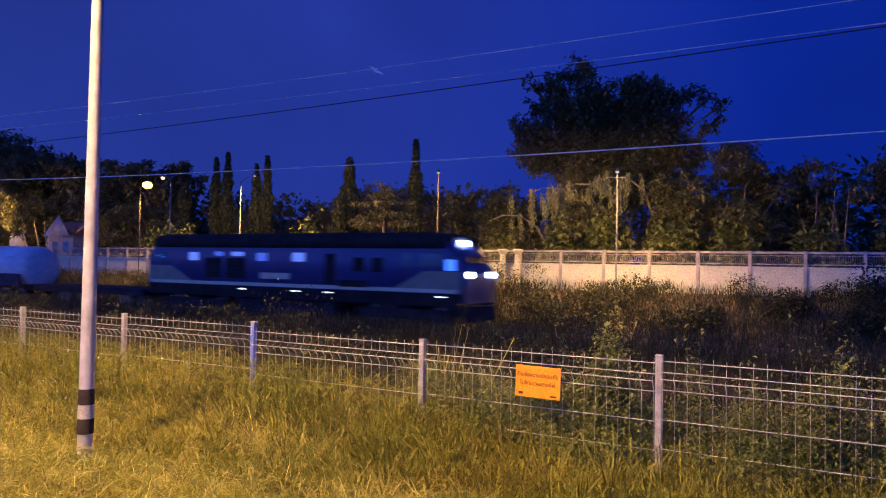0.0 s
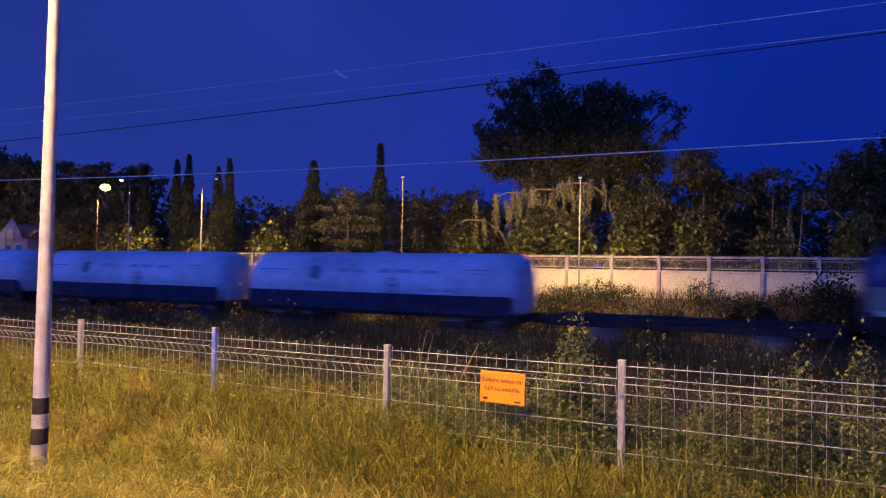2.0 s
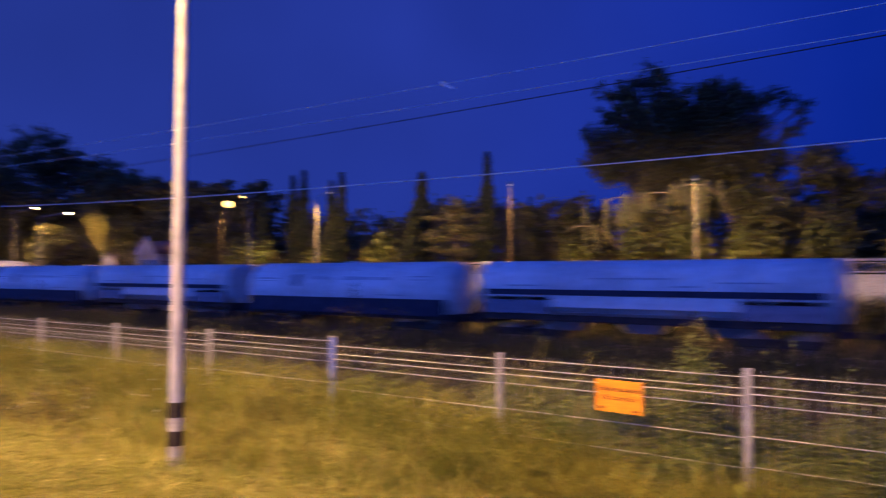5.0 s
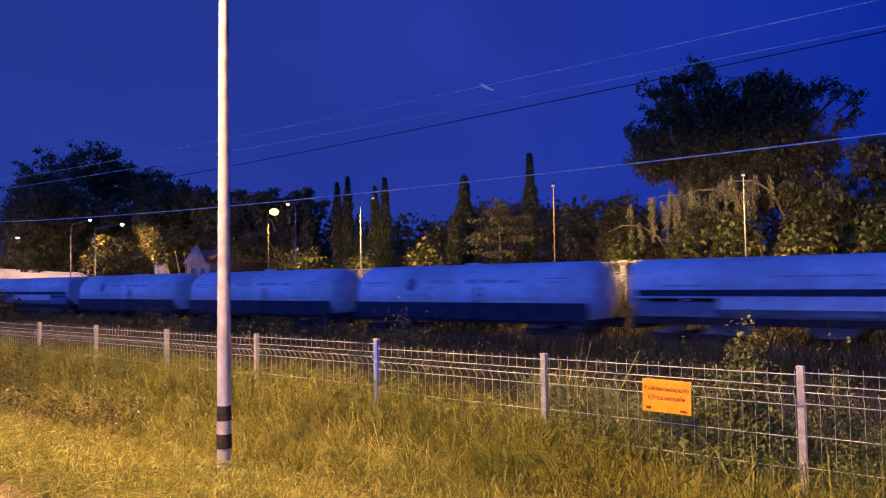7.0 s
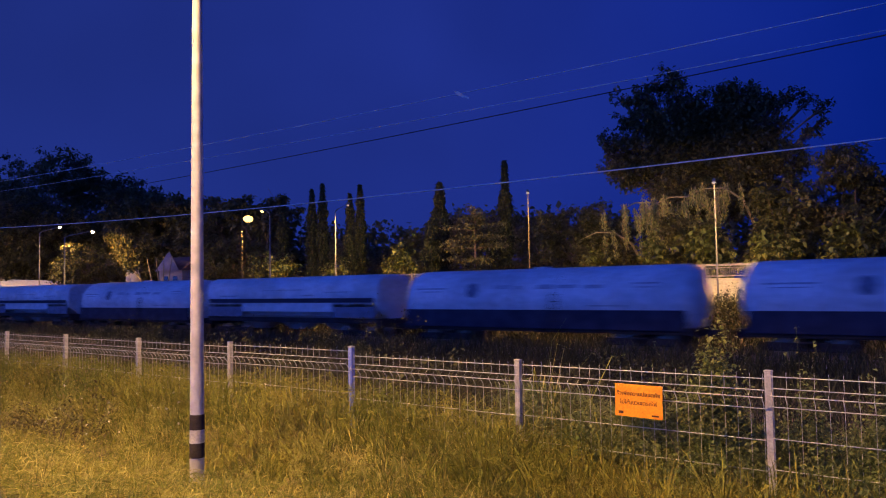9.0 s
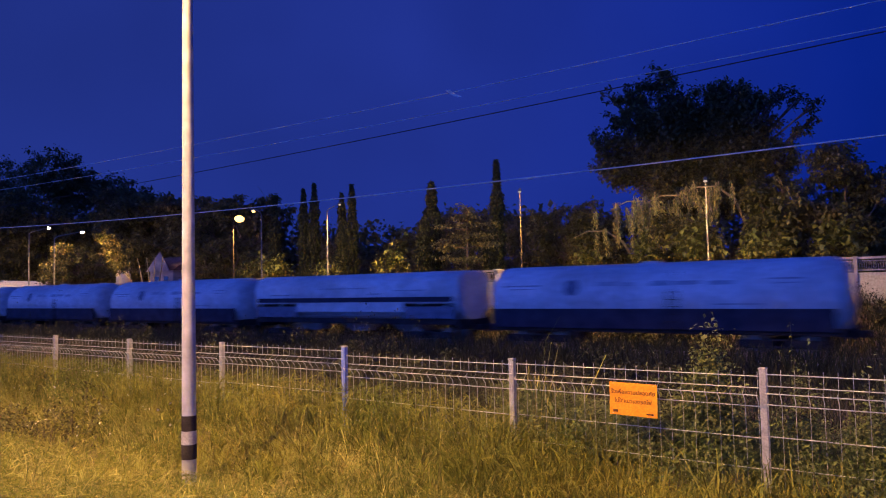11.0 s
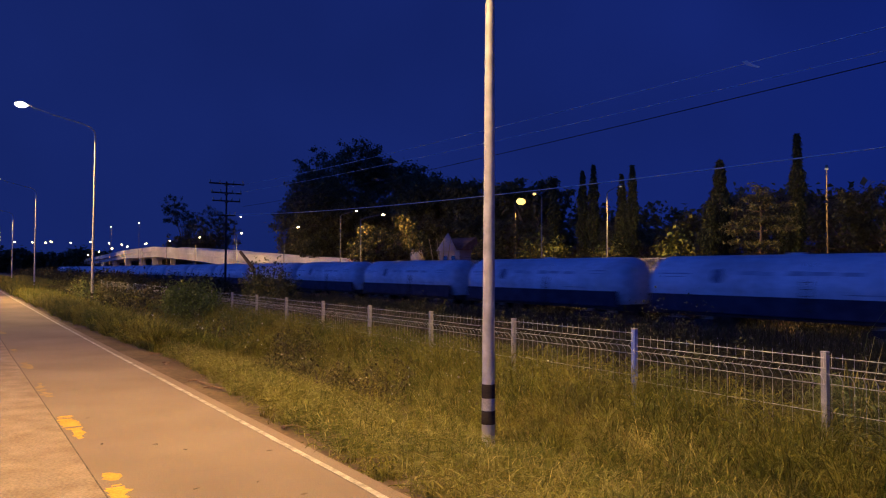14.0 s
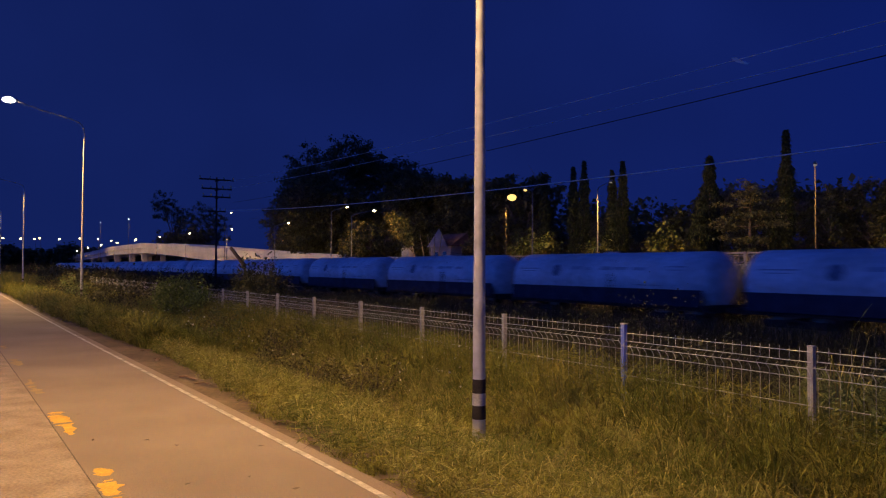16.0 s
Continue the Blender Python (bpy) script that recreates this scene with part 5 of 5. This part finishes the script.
# ---- grass and weeds ----
def build_grass():
    def edge(x):
        """Where the bare strip beside the road ends."""
        return np.interp(x, (-60, -34, -25.8, -21, -17, -15.8, -12.2, -10, -7.7, -6, 5), (1.35, 2.0, 2.15, 2.5, 2.75, 3.0, 2.9, 2.74, 2.58, 2.47, 2.55)) + 0.10 * np.sin(x * 5.3) * np.sin(x * 1.7) + 0.05 * np.sin(x * 17)

    def mid(rng, n):
        x = -16 - 34 * rng.uniform(0, 1, n) ** 1.3
        y = np.maximum(rng.uniform(1.8, 7.4, n), edge(x) + rng.uniform(0, 0.5, n))
        return np.stack([x, y, ground_z(x, y) - 0.02], 1)

    def far(rng, n):
        x = -50 - 130 * rng.uniform(0, 1, n) ** 1.4
        y = 2.5 + road_y(x) + (19.5 - road_y(x)) * rng.uniform(0, 1, n)
        return np.stack([x, y, ground_z(x, y) - 0.02], 1)
    rng = wall_np(201)

    def tufts(rng, n):
        # clumps with gaps between them
        m = 3000
        cx, cy = rng.uniform(-16, 4.4, m), 2.4 + 5.2 * rng.uniform(0, 1, m)
        k = rng.integers(0, m, n)
        x, y = cx[k] + rng.normal(0, 0.13, n), cy[k] + rng.normal(0, 0.13, n)
        y = np.where(y < edge(x), edge(x) + rng.uniform(0, 1.4, n), y)
        return np.stack([x, y, ground_z(x, y) - 0.02], 1)

    def low(rng, n):
        # denser and lower towards the road
        x = -16 + 20.4 * rng.uniform(0, 1, n)
        y = edge(x) + 4.6 * rng.uniform(0, 1, n) ** 1.35
        return np.stack([x, y, ground_z(x, y) - 0.02], 1)
    def roots(rng, n):
        x = -17 + 21.6 * rng.uniform(0, 1, n)
        y = edge(x) + (7.3 - edge(x)) * rng.uniform(0, 1, n) ** 0.9
        # left thin in patches
        keep = np.sin(x * 1.9 + 2 * np.sin(y * 1.3)) * np.sin(y * 2.3 + x * 0.7) > -0.72
        x, y = x[keep], y[keep]
        return np.stack([x, y, ground_z(x, y) - 0.02], 1)
    green, dry = roots(rng, 3400), roots(rng, 1900)
    tall = lambda c: np.interp(c[:, 1], (2.5, 3.2, 4.6, 6.5), (0.19, 0.27, 0.36, 0.55)) * rng.uniform(0.75, 1.25, len(c))
    v, f = merge(tussocks(rng, green, 32, tall(green), 0.0080, 1.1), wild(rng, 34000, tufts, 0.19, 0.0085, 0.30), wild(rng, 40000, low, 0.16, 0.008, 0.24))
    tagged(mesh_np("grass", v, f, M_GRASS), "long uncut tangled yellow-green verge grass", "grass", kind="stuff")
    v, f = merge(tussocks(rng, dry, 20, tall(dry) * 1.1, 0.0068, 1.2), wild(rng, 14000, tufts, 0.20, 0.0065, 0.34), wild(rng, 14000, low, 0.17, 0.0065, 0.28))
    tagged(mesh_np("dry_grass", v, f, M_STRAW), "dry straw-coloured grass blades in the verge", "grass", kind="stuff")

    def hedge(rng, n):
        x = rng.uniform(-30, -3.2, n)
        y = 6.75 + rng.normal(0, 0.42, n)
        return np.stack([x, y, ground_z(x, y) - 0.02], 1)
    v, f = merge(blades(rng, 22000, hedge, 0.34, 0.011, 1.25, 3, culm=0.5), wild(rng, 36000, hedge, 0.22, 0.009, 0.75))
    tagged(mesh_np("tall_grass", v, f, M_GRASS), "tall grass growing through the fence mesh", "grass", kind="stuff")
    def backing(rng, n):
        x, y = rng.uniform(-4.6, 4.6, n), 7.15 + np.abs(rng.normal(0, 0.3, n))
        return np.stack([x, np.maximum(y, 6.95), ground_z(x, y) - 0.02], 1)
    def footing(rng, n):
        x, y = rng.uniform(-4.4, 4.6, n), rng.uniform(5.9, 7.2, n)
        return np.stack([x, y, ground_z(x, y) - 0.02], 1)
    foot = footing(rng, 950)
    v, f = merge(blades(rng, 9000, footing, 0.34, 0.011, 1.1, 3, culm=0.3), wild(rng, 16000, footing, 0.22, 0.009, 0.5), tussocks(rng, foot, 24, rng.uniform(0.5, 1.15, len(foot)), 0.009, 0.7))
    tagged(mesh_np("fence_grass", v, f, M_GRASS), "leafy grass crowding the foot of the fence", "grass", kind="stuff")
    v, f = merge(blades(rng, 12000, backing, 0.5, 0.012, 0.9, 3, culm=0.5), wild(rng, 26000, backing, 0.26, 0.011, 0.98))
    tagged(mesh_np("tall_weeds", v, f, M_VINE), "tall olive weeds pressed against the back of the mesh", "weeds", kind="stuff")
    clump = mid(rng, 1700)
    v, f = merge(tussocks(rng, clump, 22, rng.uniform(0.45, 1.0, len(clump)), 0.016, 0.9), blades(rng, 26000, mid, 0.42, 0.02, 1.1, 2, culm=0.3), wild(rng, 56000, mid, 0.30, 0.017, 0.5), blades(rng, 26000, far, 0.9, 0.06, 0.8, 2))
    tagged(mesh_np("verge_grass", v, f, M_GRASS), "rough grass along the fence farther off", "grass", kind="stuff")

    m = 700
    cx, cy = -62 - 170 * rng.uniform(0, 1, m) ** 1.3, rng.uniform(8.0, 21.5, m)
    ch = rng.uniform(0.3, 1.0, m) * (1.7 + 0.8 * np.sin(cx * 0.31) * np.sin(cy * 0.7))
    k = rng.integers(0, m, 36000)
    p = np.stack([cx[k], cy[k], ground_z(cx[k], cy[k]) + ch[k]], 1) + rng.normal(0, 0.38, (len(k), 3)) * np.array([1.6, 1.0, 0.8])
    p[:, 2] = np.maximum(p[:, 2], ground_z(p[:, 0], p[:, 1]) + 0.05)
    v, f = leaves(rng, p, 0.3)
    tagged(mesh_np("far_scrub", v, f, M_SHADEWEED), "tall dark scrub along the line farther off", "scrub", kind="stuff")

    def beyond(rng, n):
        x, y = rng.uniform(-55, 12, n), rng.uniform(7.2, 24.6, n)
        return np.stack([x, y, ground_z(x, y) - 0.02], 1)
    def trackside(rng, n):
        x, y = rng.uniform(-75, 14, n), rng.uniform(21.5, 25.0, n)
        return np.stack([x, y, ground_z(x, y) - 0.02], 1)
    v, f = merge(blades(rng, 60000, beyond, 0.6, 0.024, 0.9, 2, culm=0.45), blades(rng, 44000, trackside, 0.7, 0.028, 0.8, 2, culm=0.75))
    tagged(mesh_np("rank_grass", v, f, M_SHADEWEED), "dark rank grass between fence and track", "grass", kind="stuff")

    def bank(rng, n):
        x, y = rng.uniform(-75, 14, n), rng.uniform(30.5, 36.6, n)
        return np.stack([x, y, ground_z(x, y) - 0.02], 1)
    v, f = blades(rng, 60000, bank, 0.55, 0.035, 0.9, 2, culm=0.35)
    # the bank's lack of lamplight is put into the leaf colour
    tagged(mesh_np("bank_weeds", v, f, M_SHADEWEED), "tall weeds on the bank below the far wall", "weeds", kind="stuff")


build_grass()


def build_shrubs():
    rng = wall_np(301)
    # low bushes along the fence and beyond it
    bush(302, -2.08, 6.98, -0.6, 0.28, 0.13, 1.42, 8500, 0.043, M_VINE, "climbing vine covering the mesh beside a post", "vine")
    bush(303, -2.3, 7.02, -0.62, 0.62, 0.18, 1.15, 8500, 0.043, M_VINE, "leafy vine spreading at the foot of the fence", "vine")
    bush(304, -3.4, 6.8, -0.58, 0.6, 0.22, 0.95, 2000, 0.05, M_VINE, "leafy vine at the foot of the fence", "vine")
    for k in range(46):
        x = rng.uniform(-30, 6)
        y = rng.uniform(7.6, 20)
        s = rng.uniform(0.5, 1.1)
        bush(310 + k, x, y, float(ground_z(x, y)), s * 0.9, s * 0.7, s * 1.15, 380, 0.11, M_WEED, "dark weedy bush beyond the fence")
    for k in range(40):
        x = rng.uniform(-45, 9)
        y = rng.uniform(31.2, 35.0)
        s = rng.uniform(0.8, 1.45)
        bush(700 + k, x, y, float(ground_z(x, y)), s * 1.2, s, s * 1.1, 900, 0.16, M_SHADEWEED, "dark weedy bush below the far wall")
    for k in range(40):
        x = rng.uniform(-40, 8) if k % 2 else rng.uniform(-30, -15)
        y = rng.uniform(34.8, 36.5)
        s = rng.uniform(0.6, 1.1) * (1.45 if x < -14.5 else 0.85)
        bush(600 + k, x, y, float(ground_z(x, y)), s * 1.3, s * 0.6, s * 1.15, 620, 0.11, M_SHADEWEED, "brown-green weeds against the far wall", "weed")
    # brownish weeds in the verge and dry scrub behind the fence
    for k in range(34):
        x, y = rng.uniform(-34, -9), rng.uniform(4.3, 6.7)
        s = rng.uniform(0.35, 0.6)
        bush(420 + k, x, y, float(ground_z(x, y)), s * 1.3, s, s * 1.35, 520, 0.06, (M_BROWNWEED, M_VINE, M_BROWNWEED)[k % 3], "knee-high weedy plant in the verge", "weed")
    for k in range(26):
        x, y = rng.uniform(-26, -7), rng.uniform(7.6, 9.6)
        s = rng.uniform(0.7, 1.1)
        # darkened leaf colour holds down the lamplit specks
        bush(460 + k, x, y, float(ground_z(x, y)), s * 1.1, s * 0.7, s * 1.35, 900, 0.042, M_SHADEWEED, "dry brown scrub behind the fence")
    for k in range(34):
        x, y = rng.uniform(-27, -8.5), rng.uniform(7.3, 9.2)
        cane = thing("bramble", "tangle of dry arching bramble canes behind the fence", "bramble", m=pose(x, y, float(ground_z(x, y))))
        tips = []
        for i in range(7):
            a, h, reach = rng.uniform(0, 6.28), rng.uniform(0.75, 1.4), rng.uniform(0.5, 1.5)
            c, d = math.cos(a), math.sin(a)
            arc = [(0.05 * i - 0.15 + reach * c * q ** 1.6, reach * d * q ** 1.6, h * 1.25 * (1.6 * q - q * q * 1.05)) for q in (0, 0.15, 0.3, 0.45, 0.6, 0.75, 0.9, 1.0)]
            part("cane", tube(bmesh.new(), arc, [0.005, 0.005, 0.0045, 0.004, 0.0035, 0.003, 0.002, 0.001], 5), M_DRYBARK, cane)
            tips += [Vector(p) for p in arc[2:]] * 2
        v, f = leaves(rng, np.array([tuple(p) for p in tips]) + rng.normal(0, 0.03, (len(tips), 3)), 0.06)
        mesh_np("foliage", v, f, M_SHADEWEED, cane)
    for k, (x, w, h) in enumerate(((-1.36, 0.2, 1.45), (-0.84, 0.16, 1.4), (-0.5, 0.22, 1.3), (-0.28, 0.2, 1.5), (-0.1, 0.2, 1.8), (0.3, 0.24, 1.7), (0.75, 0.27, 1.68), (1.3, 0.3, 1.75), (2.0, 0.35, 1.65))):
        bush(490 + k, x, 7.12 + 0.05 * (k % 3), -0.68, w * 1.2, 0.13, h * 0.84, 3500, 0.037, M_VINE, "straggling creeper climbing the back of the fence", "vine")
    # long bare runners that reach above the creepers
    for k, (x, z, dx) in enumerate(((-1.41, 1.25, -0.03), (-0.53, 1.31, -0.16), (-0.50, 0.98, -0.2), (0.24, 1.32, 0.34), (0.42, 1.1, 0.1), (-2.72, 1.05, -0.25), (-0.75, 1.0, -0.12), (-1.25, 1.1, 0.12), (-1.5, 1.0, -0.1))):
        run = thing("vine_runner", "long bare vine runner rising over the fence", "vine", m=pose(x - dx, 7.1, -0.68))
        h = z + 0.68
        part("stem", tube(bmesh.new(), [(-0.1 * dx, 0, 0), (0.05 * dx, 0.02, h * 0.55), (0.45 * dx, 0.0, h * 0.8), (dx, 0.02, h)], [0.004, 0.0035, 0.003, 0.0015], 5), M_WEED, run)
        v, f = leaves(rng, np.array([[dx * (0.2 + 0.8 * q), 0.01, h * (0.7 + 0.3 * q)] for q in (0.1, 0.4, 0.6, 0.8, 0.97, 1.0)]) + rng.normal(0, 0.012, (6, 3)), 0.04)
        mesh_np("foliage", v, f, M_VINE, run)
    for k in range(8):
        x, y = rng.uniform(-3.4, 3.2), rng.uniform(6.5, 6.85)
        bush(500 + k, x, y, float(ground_z(x, y)), 0.4, 0.22, rng.uniform(0.6, 1.0), 1500, 0.037, M_VINE, "leafy vine at the foot of the fence", "vine")
    # tall pale reeds behind the mesh
    for x, y, n, h in ((-3.95, 7.05, 26, 2.5), (-3.65, 7.12, 30, 2.1), (-3.2, 7.0, 26, 1.6), (-4.35, 6.95, 22, 1.5)):
        reed = thing("reed_clump", "tall thin pale reeds arching over the fence", "reeds", m=pose(x, y, -0.62))
        v, f = tussocks(rng, np.array([[0.0, 0.0, 0.0]]), n, h, 0.011, 0.55)
        mesh_np("foliage", v, f, M_STRAW if h > 2.3 else M_GRASS, reed)
        part("stem", tube(bmesh.new(), [(0, 0, 0), (0.02, 0, h * 0.4), (0.12, 0.02, h * 0.66), (0.3, 0.02, h * 0.76)], [0.003, 0.0025, 0.002, 0.001], 5), M_VINE, reed)
    # white wild flowers
    n = 170
    x, y = rng.uniform(-26, -8, n), rng.uniform(4.2, 6.8, n)
    v, f = leaves(rng, np.stack([x, y, ground_z(x, y) + rng.uniform(0.4, 0.75, n)], 1), 0.035, ratio=1.0)
    tagged(mesh_np("wild_flowers", v, f, M_FLOWER), "tiny pale wild flowers in the verge", "flowers", kind="stuff")
    # rubbish and bark on the bare strip beside the road
    for k, (x, y, s) in enumerate(((-13.5, 2.62, 0.30), (-11.0, 2.55, 0.36), (-10.4, 2.62, 0.30), (-7.4, 2.62, 0.24), (-15.2, 2.75, 0.22))):
        deb = thing("bark_strip", "curled strip of dry bark lying beside the road", "litter", m=pose(x, y, float(ground_z(np.array(x), np.array(y))) + 0.03, 0, 0, 30 * k))
        bm = bmesh.new()
        loft(bm, [[(s * (i / 5 - 0.5), 0.045 * math.cos(q) + 0.03 * math.sin(i), 0.022 * math.sin(q) + 0.012 * math.sin(i * 0.9) - 0.005) for q in (0.2, 1.2, 2.2, 3.0, 2.1, 1.2)] for i in range(6)])
        part("strip", bm, M_DRYBARK, deb)
    for k in range(16):
        x, y = rng.uniform(-11, -3), rng.uniform(0.3, 2.1)
        leaf = thing("fallen_leaf", "small dry leaf lying on the road", "leaf", "leaves on the road", m=pose(x, y, 0.006, 0, 0, rng.uniform(0, 360)))
        v, f = leaves(rng, np.array([[0.0, 0.0, 0.004]]), 0.07, droop=0.0)
        v[:, 2] = np.abs(v[:, 2]) * 0.3 + 0.002
        mesh_np("blade", v, f, M_BARK, leaf)
    bush(401, -26.2, 6.1, -0.35, 2.3, 0.8, 1.45, 7000, 0.10, M_BUSH, "round leafy green bush before the fence")
    for k in range(26):
        x, y = rng.uniform(-66, -28.5), rng.uniform(4.4, 7.0)
        s = rng.uniform(0.6, 1.15)
        bush(530 + k, x, y, float(ground_z(x, y)), s * 1.4, s, s * 1.3, 620, 0.11, (M_BROWNWEED, M_SHADEWEED, M_WEED)[k % 3], "rough dark bush overgrowing the fence")
    bush(404, 0.65, 33.0, -0.95, 1.25, 0.9, 2.7, 2200, 0.16, M_CYPRESS, "dark dense shrub on the bank beyond the railway")
    bush(402, -43.9, 4.7, -0.5, 1.3, 0.6, 1.5, 900, 0.15, M_VINE, "sparse shrub at the foot of a street lamp")
    bush(403, -41.0, 14.0, -1.2, 3.0, 1.4, 2.8, 3600, 0.2, M_WEED, "dark shrub beside the railway")


build_shrubs()


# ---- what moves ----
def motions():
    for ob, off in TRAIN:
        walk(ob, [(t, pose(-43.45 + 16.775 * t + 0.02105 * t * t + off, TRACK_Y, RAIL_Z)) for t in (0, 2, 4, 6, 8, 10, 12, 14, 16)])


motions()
